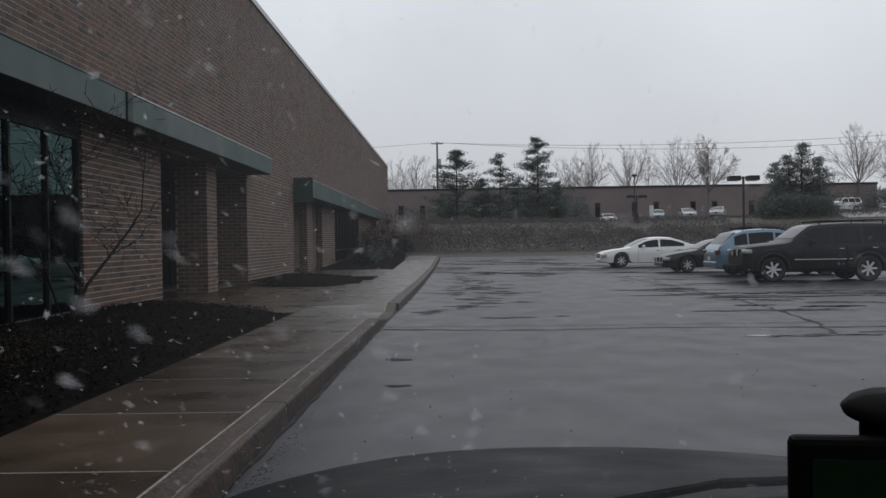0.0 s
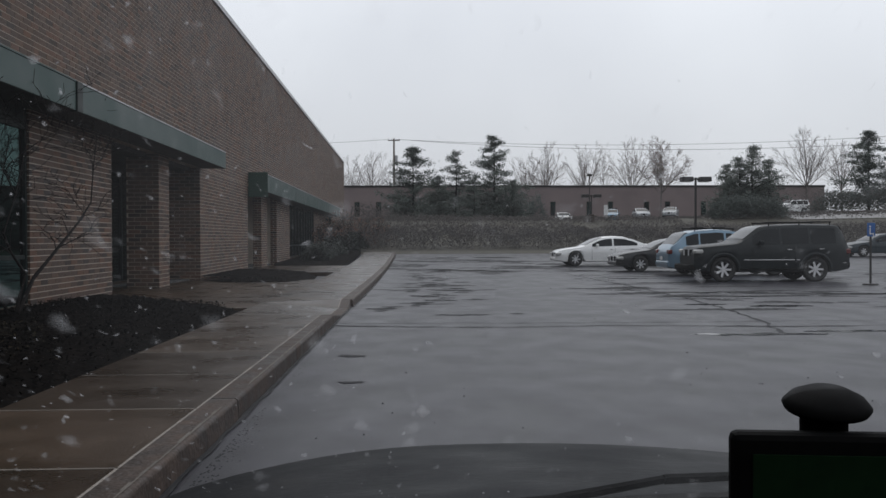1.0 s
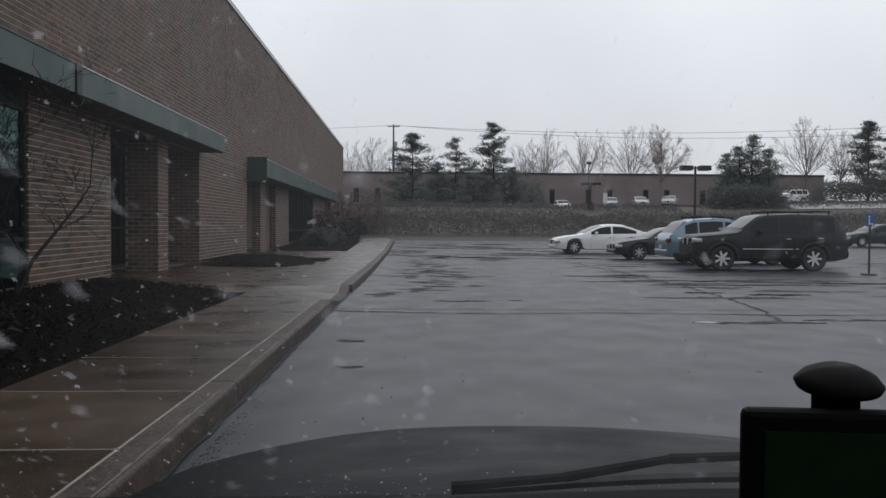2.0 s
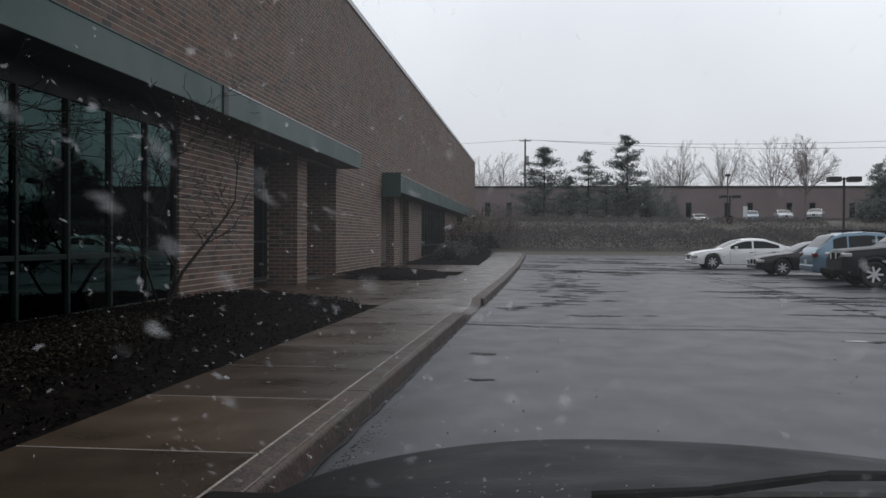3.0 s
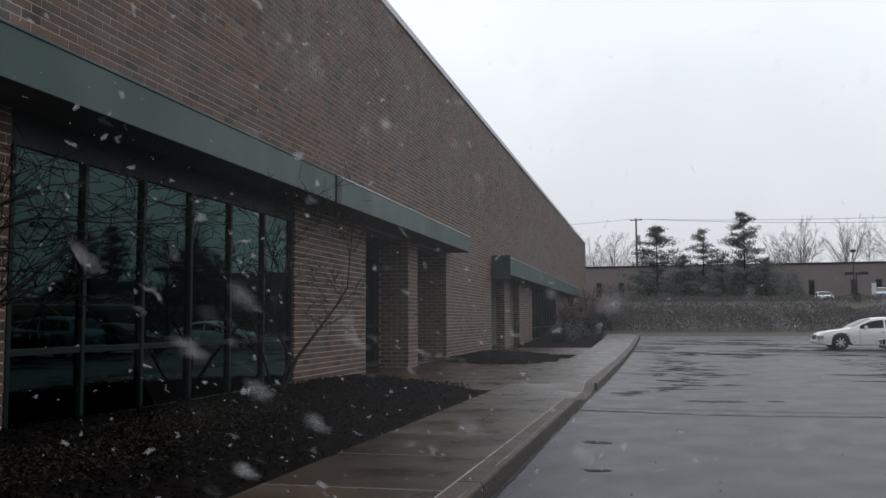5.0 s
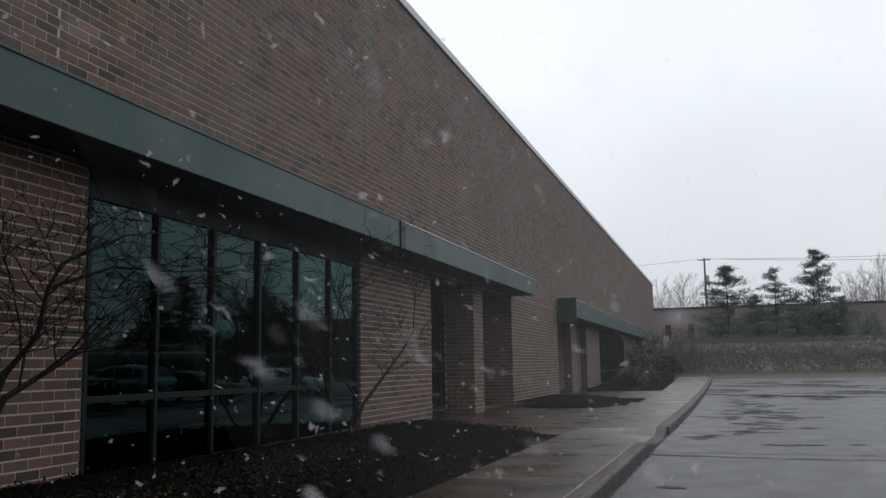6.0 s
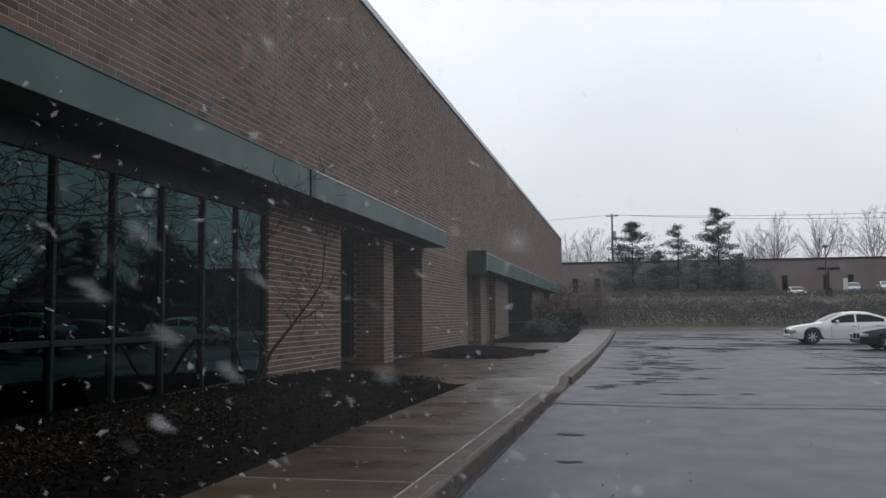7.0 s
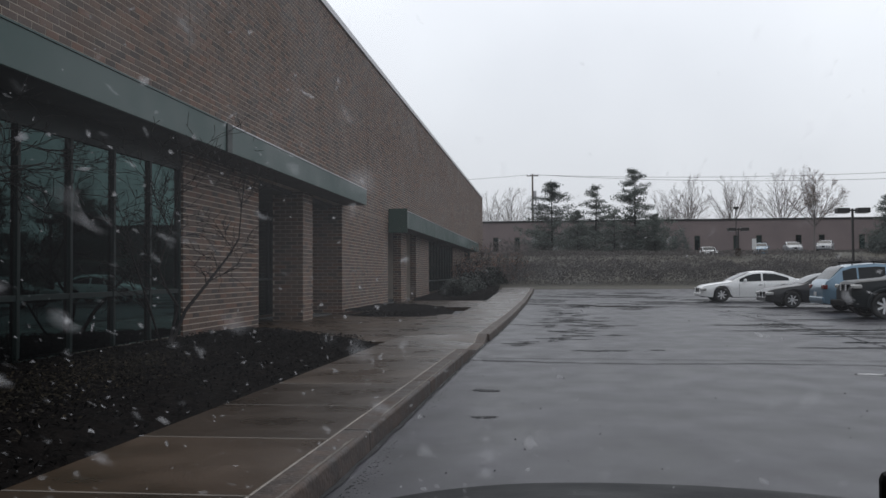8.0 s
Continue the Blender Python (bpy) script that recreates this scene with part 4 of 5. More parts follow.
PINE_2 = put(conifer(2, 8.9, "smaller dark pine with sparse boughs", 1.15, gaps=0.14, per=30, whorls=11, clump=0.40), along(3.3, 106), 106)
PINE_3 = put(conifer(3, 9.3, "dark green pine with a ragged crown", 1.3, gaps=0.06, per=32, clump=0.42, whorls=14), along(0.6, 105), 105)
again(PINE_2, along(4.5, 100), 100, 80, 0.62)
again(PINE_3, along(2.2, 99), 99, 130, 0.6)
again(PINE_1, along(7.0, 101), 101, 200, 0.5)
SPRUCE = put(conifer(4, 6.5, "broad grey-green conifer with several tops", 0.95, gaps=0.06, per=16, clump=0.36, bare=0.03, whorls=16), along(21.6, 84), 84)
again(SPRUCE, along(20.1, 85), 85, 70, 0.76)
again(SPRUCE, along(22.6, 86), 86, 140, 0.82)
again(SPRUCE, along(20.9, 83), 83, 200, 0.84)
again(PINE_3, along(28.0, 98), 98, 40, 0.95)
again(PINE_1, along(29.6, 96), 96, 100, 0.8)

OAK_1 = put(fan_tree(11, 16.2, "tall bare winter tree behind the far building", 6.2, 12), along(-1.9, 182), 182)
OAK_2 = put(fan_tree(12, 16.4, "bare winter tree with fine upright twigs", 5.2, 10), along(11.6, 182), 182, 30)
OAK_3 = put(fan_tree(13, 17.0, "wide bare tree with a rounded twig crown", 6.4, 13), along(9.1, 182), 182)
again(OAK_2, along(-3.4, 184), 184, 90, 0.93)
again(OAK_1, along(7.8, 184), 184, 90, 0.93)
again(OAK_3, along(14.5, 180), 180, 60, 1.0)
POLE_TREE = put(fan_tree(15, 16.6, "slim bare tree with few limbs", 1.4, 4, 0.16), along(12.65, 184), 184)
OAK_4 = put(fan_tree(14, 11.4, "tree with a few clinging russet leaves", 4.2, 12, 0.18, 0.018, leaves=2000), along(16.2, 128), 128)
again(OAK_3, along(24.7, 150), 150, 120, 0.88)
again(OAK_1, along(26.6, 152), 152, 20, 0.8)
again(OAK_1, along(31.5, 140), 140, 50, 0.8)
# woods on the far side of the lot, mirrored in the glazing
for i in range(12):
    yy = -14 + i * 7.5
    xx = 70 + 6 * math.sin(i * 1.7)
    src = (OAK_1, PINE_3, OAK_3, SPRUCE, OAK_2)[i % 5]
    again(src, xx, yy, i * 47, 0.85 + 0.15 * math.sin(i * 2.3))


def brush(name, count, rows, size, mat, label, category, seed):
    """A rough mass of twigs or leaves; rows: x, y, half length, half depth, height."""
    rnd = random.Random(seed)
    total = sum(r[2] for r in rows)
    verts, faces = [], []
    for x, y, hx, hy, h in rows:
        def spot():
            px, py = x + rnd.uniform(-hx, hx), y + rnd.gauss(0, hy * 0.5)
            top = h * (0.75 + 0.45 * noise.noise((px * 0.45, py * 0.45, seed)) + 0.3 * noise.noise((px * 1.9, py * 1.9, seed)))
            edge = min(1.0, 4 * (1 - abs(px - x) / hx) + 0.3)
            return px, py, ground_z(px, py) + top * edge * rnd.random() ** 0.7
        v, f = leaf_cloud(max(30, int(count * hx / total)), spot, size, rnd)
        k = len(verts)
        verts += v
        faces += [tuple(q + k for q in t) for t in f]
    return tagged(raw(name, verts, faces, mat), label, category, kind="stuff")


brush("hedge", 95000, [(2, 62.5, 13, 1.4, 1.7), (27, 63.5, 14, 1.4, 1.6), (53, 62.5, 14, 1.4, 1.7), (-14, 64, 6, 1.4, 2.0)], 0.06, MAT["hedge"], "long dark leafless hedge at the end of the lot", "hedge", 31)
brush("brushwood", 42000, [(3, 70, 12, 2, 0.9), (28, 70, 13, 2, 0.7), (10, 77, 14, 3, 0.55), (38, 79, 12, 3, 0.4), (along(5, 90), 90, 8, 3, 0.9), (along(1, 90), 90, 5, 3, 1.2), (along(-3.5, 96), 96, 5, 3, 2.2), (along(9, 95), 95, 4, 2, 1.0), (along(14, 90), 90, 7, 3, 0.3), (along(27.5, 92), 92, 9, 3, 3.0), (along(-2.5, 84), 84, 3, 2, 2.2)],
      0.09, MAT["brushwood"], "brown leafless brushwood on the bank", "brushwood", 32)
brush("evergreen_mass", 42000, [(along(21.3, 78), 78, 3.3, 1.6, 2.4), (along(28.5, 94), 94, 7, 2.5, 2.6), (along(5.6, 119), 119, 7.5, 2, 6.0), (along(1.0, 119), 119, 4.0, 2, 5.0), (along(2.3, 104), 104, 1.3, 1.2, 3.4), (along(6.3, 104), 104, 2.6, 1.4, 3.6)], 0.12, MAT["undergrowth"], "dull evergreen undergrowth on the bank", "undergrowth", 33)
brush("woodland", 40000, [(72, 20, 14, 9, 7.5), (72, -5, 14, 9, 7.5), (72, 45, 14, 9, 7.5), (70, 5, 14, 9, 8), (74, 32, 14, 9, 7.5), (72, 60, 14, 9, 7)], 0.32, MAT["undergrowth"], "brown woodland edge beyond the parking lot", "woodland", 34)


def shrub(seed, wide, high, label, mat="evergreen", count=900, twiggy=False):
    rnd = random.Random(seed)
    s = thing("shrub", label, "shrub")
    segs = []
    for _ in range(9):
        grow(rnd, (rnd.gauss(0, 0.1), rnd.gauss(0, 0.1), -0.1), (rnd.gauss(0, 0.5), rnd.gauss(0, 0.5), 1), high * 0.5, 0.02, 1, 3, segs, 0.3, (2, 3), 0.7, 0.2, 0.3)
    v, f = tubes(segs, 0.006)
    tagged(raw("branchwork", v, f, MAT["bark"], s), kind="stuff")

    def spot():
        d = Vector((rnd.gauss(0, 1), rnd.gauss(0, 1), abs(rnd.gauss(0, 1)))).normalized() * rnd.random() ** 0.35
        k = 1 + 0.25 * noise.noise(d * 3 + Vector((seed, 0, 0)))
        return d.x * wide * k, d.y * wide * k, d.z * high * k
    v, f = leaf_cloud(count, spot, 0.07, rnd)
    tagged(raw("foliage", v, f, MAT[mat], s), kind="stuff")
    return s


def put_bed(ob, x, y, turn=0.0, scale=1.0):
    ob.matrix_world = Matrix.Translation((x, y, walk_z(y) + 0.02)) @ pose(0, 0, 0, 0, 0, turn) @ Matrix.Diagonal((scale, scale, scale, 1))
    return ob


YEW = put_bed(shrub(41, 0.85, 0.85, "dark clipped yew shrub in the mulch bed"), -4.6, 46.5)
for i, (x, y, s) in enumerate(((-4.7, 48.8, 1.0), (-4.5, 51.2, 1.05), (-4.2, 53.5, 1.1), (-4.6, 56.0, 1.2), (-3.9, 58.2, 1.25), (-4.4, 44.6, 0.8), (-3.4, 60.5, 1.3))):
    put_bed(copy_thing(YEW, Matrix.Identity(4)), x, y, i * 50, s)
BARB = put_bed(shrub(42, 1.4, 1.8, "loose reddish-brown bare shrub near the lot end", "rust", 700), -3.2, 62.5)
for i, (x, y, s) in enumerate(((-2.0, 64.5, 1.0), (-4.5, 66.0, 1.25), (-5.0, 60.5, 1.1))):
    put_bed(copy_thing(BARB, Matrix.Identity(4)), x, y, i * 70, s)


def small_tree(seed, at, label, stems):
    """An ornamental bare tree: crooked stems given as chains of points, with forking twigs."""
    rnd = random.Random(seed)
    segs = []
    for chain, r in stems:
        pts = [Vector(p) for p in chain]
        for i, (a, b) in enumerate(zip(pts, pts[1:])):
            r2 = r * 0.78
            segs.append((a, b, r, r2, 0 if i == 0 else 1))
            if i:
                for _ in range(rnd.randint(2, 4)):
                    q = a.lerp(b, rnd.uniform(0.2, 1))
                    h = (b - a).normalized() + Vector((rnd.gauss(0, 0.7), rnd.gauss(0, 0.7), rnd.gauss(0.05, 0.3)))
                    grow(rnd, q, h, rnd.uniform(0.40, 0.75), r2 * 0.5, 2, 4, segs, 0.3, (2, 3), 0.7, 0.3, 0.02)
            r = r2
    t = thing("small_tree", label, "tree", at=at)
    v, f = tubes([s for s in segs if s[4] < 2], 0.004)
    raw("trunk", v, f, MAT["bark"], t, smooth=True)
    v, f = tubes([s for s in segs if s[4] >= 2], 0.0048)
    tagged(raw("crown", v, f, MAT["bark"], t), kind="stuff")
    return t


small_tree(51, (-5.42, 12.55, walk_z(12.55) + 0.06), "crooked bare ornamental tree in front of the brick pier", [
    ([(0, 0, -0.15), (-0.03, 0.8, 0.5), (0.0, 1.7, 0.95), (0.0, 2.55, 1.35), (0.02, 3.1, 1.7), (0.0, 3.3, 2.35), (0.0, 3.5, 2.9)], 0.036),
    ([(0, 0, -0.15), (0.05, 0.33, 0.58), (0.03, -0.1, 0.9), (0.05, -0.35, 1.15), (0.03, 0.08, 1.7), (0.05, -0.4, 2.05), (0.05, -0.65, 2.4)], 0.028),
    ([(0.03, 0.08, 1.7), (0.05, 0.25, 2.1), (0.05, 0.43, 2.5)], 0.014),
    ([(0, 0, -0.15), (0.08, -0.5, 0.3), (0.12, -0.9, 0.75), (0.05, -1.2, 1.35)], 0.022),
])
small_tree(52, (-5.2, 4.95, walk_z(4.95) + 0.06), "low spreading bare ornamental tree before the windows", [
    ([(0, 0, -0.15), (0, 0.35, 0.5), (-0.08, 0.7, 1.0), (-0.1, 1.05, 1.3), (-0.1, 1.15, 1.7), (-0.1, 1.3, 1.92), (-0.1, 1.9, 2.2)], 0.042),
    ([(0, 0, -0.15), (0.02, 0.6, 0.82), (0, 1.3, 1.12), (0, 1.6, 1.3), (-0.05, 2.4, 1.75), (-0.05, 3.2, 1.95), (-0.05, 4.1, 2.2)], 0.034),
    ([(-0.1, 1.15, 1.7), (-0.05, 1.9, 1.95), (0, 2.9, 2.0), (0, 3.9, 2.15)], 0.018),
    ([(-0.1, 1.3, 1.92), (0, 2.0, 2.25), (0, 2.8, 2.4)], 0.014),
])


# ---- cars ----
def make_car(label, L, W, H, top, belt, wheelbase, front, tyre_r, paint, side_glass, screens, clear=0.2, rack=False, suv=False, category="car",
             face_detail=True, strip=False):
    """A car that faces -x, its nose at x = 0; top: roofline as (x, z); side_glass: spans of x; screens: spans of x on the roofline."""
    car = thing("car", label, category, group="parked cars")
    axles = (front, front + wheelbase)
    arch = tyre_r * 1.14

    def half(x):
        t = min(x / (0.16 * L), (L - x) / (0.12 * L), 1.0)
        return W / 2 * (1 - 0.20 * (1 - t) ** 2.2)

    def under(x):
        z = clear + 0.06 * (1 - min(1, x / 0.4)) + 0.08 * (1 - min(1, (L - x) / 0.5))
        for a in axles:
            if abs(x - a) < arch:
                z = max(z, tyre_r + math.sqrt(arch * arch - (x - a) ** 2))
        return z

    def line(x):
        return piecewise(x, top)

    def shoulder(x):
        return min(line(x) - 0.02, piecewise(x, belt))

    def roof_half(x):
        cab = max(0.0, line(x) - shoulder(x) - 0.05)
        return 0.95 * half(x) - 0.26 * cab

    xs = sorted({round(L * i / 44, 3) for i in range(45)} | {round(a + s * arch * k, 3) for a in axles for s in (-1, 1) for k in (0.25, 0.5, 0.75, 0.9, 0.985, 1.0)})
    rings = []
    for x in xs:
        w, zb, zs, zt, wr = half(x), under(x), shoulder(x), line(x), roof_half(x)
        zb = min(zb, zs - 0.08)
        soft = min(0.07, max(0.01, (zt - zs) * 0.3))
        side = [(0, zb), (0.85 * w, zb), (0.97 * w, zb + 0.03), (w, zb + 0.4 * (zs - zb)), (w, zb + 0.62 * (zs - zb)), (0.985 * w, zs - 0.05), (0.95 * w, zs),
                (wr, zt - soft), (wr - 0.06, zt - soft * 0.2), (wr * 0.5, zt + 0.015), (0, zt + 0.02)]
        rings.append([(x, -y, z) for y, z in side] + [(x, y, z) for y, z in reversed(side[1:-1])])
    n = len(rings[0])
    verts = [p for r in rings for p in r]
    faces = [(i * n + k, i * n + (k + 1) % n, (i + 1) * n + (k + 1) % n, (i + 1) * n + k) for i in range(len(rings) - 1) for k in range(n)]
    faces += [tuple(reversed(range(n))), tuple((len(rings) - 1) * n + k for k in range(n))]
    body = raw("body", verts, faces, MAT[paint], car, smooth=True)
    bmod = bmesh.new()
    bmod.from_mesh(body.data)
    for e in bmod.edges:
        if len(e.link_faces) == 2 and e.calc_face_angle(0) > 0.7:
            e.smooth = False
    bmesh.ops.recalc_face_normals(bmod, faces=bmod.faces)
    bmod.to_mesh(body.data)
    bmod.free()

    def side_y(x, z):
        zs, zt, wr = shoulder(x), line(x), roof_half(x)
        t = (z - zs) / max(0.05, zt - 0.05 - zs)
        return 0.95 * half(x) + (wr - 0.95 * half(x)) * min(1, max(0, t))

    for s in (-1, 1):
        for a, b in side_glass:
            vv, ff = [], []
            m = 9
            for i in range(m + 1):
                x = a + (b - a) * i / m
                lo = shoulder(x) + 0.035
                hi = max(lo + 0.01, line(x) - 0.11)
                for z in (lo, hi):
                    vv.append((x, s * (side_y(x, z) + 0.008), z))
                if i:
                    k = len(vv)
                    ff.append((k - 4, k - 2, k - 1, k - 3) if s < 0 else (k - 3, k - 1, k - 2, k - 4))
            raw("side_window", vv, ff, MAT["car_glass"], car, "dark side glass", smooth=True)
    for a, b, nm in screens:
        vv, ff = [], []
        for i in range(5):
            x = a + (b - a) * i / 4
            for j in range(7):
                y = (j / 3 - 1) * (roof_half(x) - 0.07)
                vv.append((x, y, line(x) + 0.028 - 0.016 * abs(j / 3 - 1) ** 2))
        ff = [(i * 7 + j, (i + 1) * 7 + j, (i + 1) * 7 + j + 1, i * 7 + j + 1) for i in range(4) for j in range(6)]
        raw(nm, vv, ff, MAT["car_glass"], car, "dark glass", smooth=True)

    rim_r = tyre_r * 0.66
    tyre = lathe([(rim_r, 0.02), (tyre_r * 0.93, 0.0), (tyre_r, 0.03), (tyre_r, 0.19), (tyre_r * 0.93, 0.22), (rim_r, 0.2), (rim_r, 0.02)], 28)
    rim = lathe([(rim_r, 0.03), (rim_r * 0.93, 0.015), (rim_r * 0.88, 0.05), (rim_r * 0.86, 0.12), (0.0, 0.12)], 28)
    hub = bmesh.new()
    for k in range(7):
        a = math.tau * k / 7
        box_spoke = bmesh.ops.create_cube(hub, size=1, matrix=pose(0, 0.035, 0, 0, math.degrees(a), 0) @ Matrix.Translation((rim_r * 0.5, 0, 0)) @ Matrix.Diagonal((rim_r * 0.92, 0.03, rim_r * 0.24, 1)))
    bmesh.ops.create_cone(hub, cap_ends=True, segments=12, radius1=rim_r * 0.26, radius2=rim_r * 0.2, depth=0.05, matrix=pose(0, 0.03, 0, 90))
    first = None
    for a in axles:
        for s in (-1, 1):
            wheel = new("wheel")
            wheel.parent = car
            wheel.matrix_basis = pose(a, s * (W / 2 - 0.015), tyre_r, 0, 0, 0 if s < 0 else 180)
            if first is None:
                t = part("tyre", tyre, MAT["rubber"], wheel, smooth=True)
                r0 = part("rim", rim, MAT["rim_grey"], wheel, smooth=True)
                sp = part("spoke_star", hub, MAT["alloy"], wheel, "bright alloy spokes")
                first = (t, r0, sp)
            else:
                for src in first:
                    c = src.copy()
                    scene.collection.objects.link(c)
                    c.parent = wheel
    if face_detail:
        zn = line(0.06)
        hw = half(0.25)
        for s in (-1, 1):
            part("headlight", box(-0.012, 0.26, s * hw * 0.90 - 0.12, s * hw * 0.90 + 0.12, zn - 0.16, zn - 0.04, bevel=0.035), MAT["lens"], car, "clear headlight")
            tail = line(L - 0.05)
            part("tail_light", box(L - 0.15, L + 0.012, s * half(L - 0.1) * 0.86 - 0.13, s * half(L - 0.1) * 0.86 + 0.13, tail - 0.24, tail - 0.08, bevel=0.03), MAT["red_lens"], car, "red tail light")
            mx = side_glass[0][0] + 0.16
            part("mirror", box(mx, mx + 0.12, s * (W / 2 + 0.09) - 0.09, s * (W / 2 + 0.09) + 0.09, shoulder(mx) + 0.02, shoulder(mx) + 0.16, bevel=0.03), MAT[paint], car)
            mid = (side_glass[0][0] + side_glass[-1][1]) / 2
            for hx in (mid - 0.25, mid + 0.75):
                part("door_handle", box(hx, hx + 0.16, s * (W / 2 - 0.005) - 0.02, s * (W / 2 - 0.005) + 0.02, shoulder(hx) - 0.15, shoulder(hx) - 0.12, bevel=0.008), MAT["chrome"], car)
            for sx in (side_glass[0][0] - 0.02, mid, mid + 0.95):
                if abs(sx - axles[1]) > arch:
                    part("door_seam", box(sx, sx + 0.008, s * (W / 2 - 0.014) - 0.017, s * (W / 2 - 0.014) + 0.017, clear + 0.1, shoulder(sx) - 0.06), MAT["plastic"], car)
            if strip:
                part("chrome_strip", box(axles[0] + arch + 0.18, mid - 0.02, s * (W / 2 + 0.004) - 0.012, s * (W / 2 + 0.004) + 0.012, 0.66, 0.695, bevel=0.006), MAT["chrome"], car, "chrome side strip")
                part("chrome_strip", box(mid + 0.03, axles[1] - arch - 0.06, s * (W / 2 + 0.004) - 0.012, s * (W / 2 + 0.004) + 0.012, 0.66, 0.695, bevel=0.006), MAT["chrome"], car, "chrome side strip")
        part("grille", box(-0.012, 0.10, -0.38, 0.38, zn - 0.24, zn - 0.04, bevel=0.02), MAT["plastic"], car, "dark grille")
        for k in (-0.24, 0.24):
            part("grille_bar", box(-0.026, -0.004, k - 0.05, k + 0.05, zn - 0.23, zn - 0.05, bevel=0.006), MAT["alloy"], car, "chrome grille bar")
        part("bumper", box(-0.20 if suv else -0.03, 0.2, -W * 0.40, W * 0.40, clear + 0.06, clear + 0.24, bevel=0.05), MAT["plastic"] if suv else MAT[paint], car)
        part("rear_bumper", box(L - 0.2, L + 0.03, -W * 0.41, W * 0.41, clear + 0.12, clear + 0.32, bevel=0.05), MAT["plastic"] if suv else MAT[paint], car)
        part("number_plate", box(L + 0.028, L + 0.036, -0.15, 0.15, clear + 0.34, clear + 0.48), MAT["sign_white"], car, "plain pale plate")
    if suv:
        for a in axles:
            for s in (-1, 1):
                vv, ff = [], []
                for k in range(15):
                    t = math.pi * (k / 14) * 1.06 - 0.03 * math.pi
                    for rr, off in ((arch * 0.99, 0.005), (arch * 1.0, 0.035), (arch * 1.17, 0.03), (arch * 1.2, 0.0)):
                        vv.append((a - rr * math.cos(t), s * (W / 2 - 0.004 + off), tyre_r + rr * math.sin(t)))
                    if k:
                        b0 = 4 * k
                        ff += [(b0 - 4 + q, b0 + q, b0 + q + 1, b0 - 3 + q) if s > 0 else (b0 + q, b0 - 4 + q, b0 - 3 + q, b0 + q + 1) for q in range(3)]
                raw("wheel_flare", vv, ff, MAT[paint], car, smooth=True)
            part("step_bar", box(axles[0] + arch, axles[1] - arch, -W / 2 - 0.03, -W / 2 + 0.10, clear + 0.06, clear + 0.12, bevel=0.02), MAT["plastic"], car) if a == axles[0] else None
    if rack:
        r0, r1 = rack
        for s in (-1, 1):
            y = s * (roof_half((r0 + r1) / 2) - 0.08)
            rk = rod((r0, y, line(r0) + 0.09), (r1, y, line(r1) + 0.09), 0.02)
            for x in (r0 + 0.05, (r0 + r1) / 2, r1 - 0.05):
                rod_in(rk, (x, y, line(x) - 0.02), (x, y, line(x) + 0.09), 0.018)
            part("roof_rail", rk, MAT["plastic"], car)
        for x in (r0 + 0.35, r1 - 0.35):
            y = roof_half(x) - 0.08
            part("cross_bar", rod((x, -y, line(x) + 0.10), (x, y, line(x) + 0.10), 0.016), MAT["plastic"], car)
    return car


def park(car, nose_x, y, turn=0.0):
    """Puts a car down with its nose at nose_x, y."""
    a = radians(turn)
    z = ground_z(nose_x + 2.3 * math.cos(a), y + 2.3 * math.sin(a))
    car.matrix_world = pose(nose_x, y, z, 0, 0, turn)
    return car


SEDAN_TOP = ((0, 0.55), (0.05, 0.68), (0.25, 0.77), (0.7, 0.85), (1.2, 0.91), (1.35, 0.94), (1.75, 1.16), (2.1, 1.32), (2.45, 1.40), (2.9, 1.42), (3.35, 1.39), (3.8, 1.26), (4.3, 1.06), (4.7, 1.02), (4.82, 0.93), (4.86, 0.7))
SEDAN_BELT = ((0, 0.62), (0.4, 0.72), (1.4, 0.88), (3.0, 0.93), (4.86, 0.96))
white_sedan = make_car("shiny white four-door sedan parked at the lot end", 4.86, 1.82, 1.46, SEDAN_TOP, SEDAN_BELT, 2.78, 0.95, 0.33, "paint_white",
                       ((1.75, 2.72), (2.80, 3.95)), ((1.42, 2.25, "windscreen"), (3.5, 4.22, "rear_window")))
park(white_sedan, 7.25, 43.2, 1.0)
dark_sedan = make_car("low black sedan parked beside a pale blue crossover", 4.7, 1.76, 1.38, tuple((x * 0.967, z * 0.95) for x, z in SEDAN_TOP), tuple((x * 0.967, z * 0.95) for x, z in SEDAN_BELT), 2.68, 0.95, 0.31, "paint_dark",
                      ((1.7, 2.63), (2.71, 3.82)), ((1.38, 2.18, "windscreen"), (3.4, 4.1, "rear_window")))
park(dark_sedan, 8.55, 36.3, 1.0)
SUV_TOP = ((0, 0.86), (0.04, 1.03), (0.2, 1.10), (1.2, 1.19), (1.38, 1.22), (1.95, 1.64), (2.2, 1.73), (3.2, 1.77), (4.4, 1.75), (4.58, 1.68), (4.76, 1.15), (4.84, 1.0))
SUV_BELT = ((0, 0.95), (1.4, 1.10), (4.74, 1.16))
black_suv = make_car("boxy charcoal off-road SUV with chrome grille", 4.84, 1.85, 1.77, SUV_TOP, SUV_BELT, 2.85, 0.87, 0.385, "paint_black",
                     ((1.78, 2.62), (2.70, 3.52), (3.60, 4.36)), ((1.5, 2.12, "windscreen"), (4.52, 4.66, "rear_window")), clear=0.30, rack=(2.3, 4.3), suv=True, strip=True)
park(black_suv, 8.93, 27.8, -1.2)
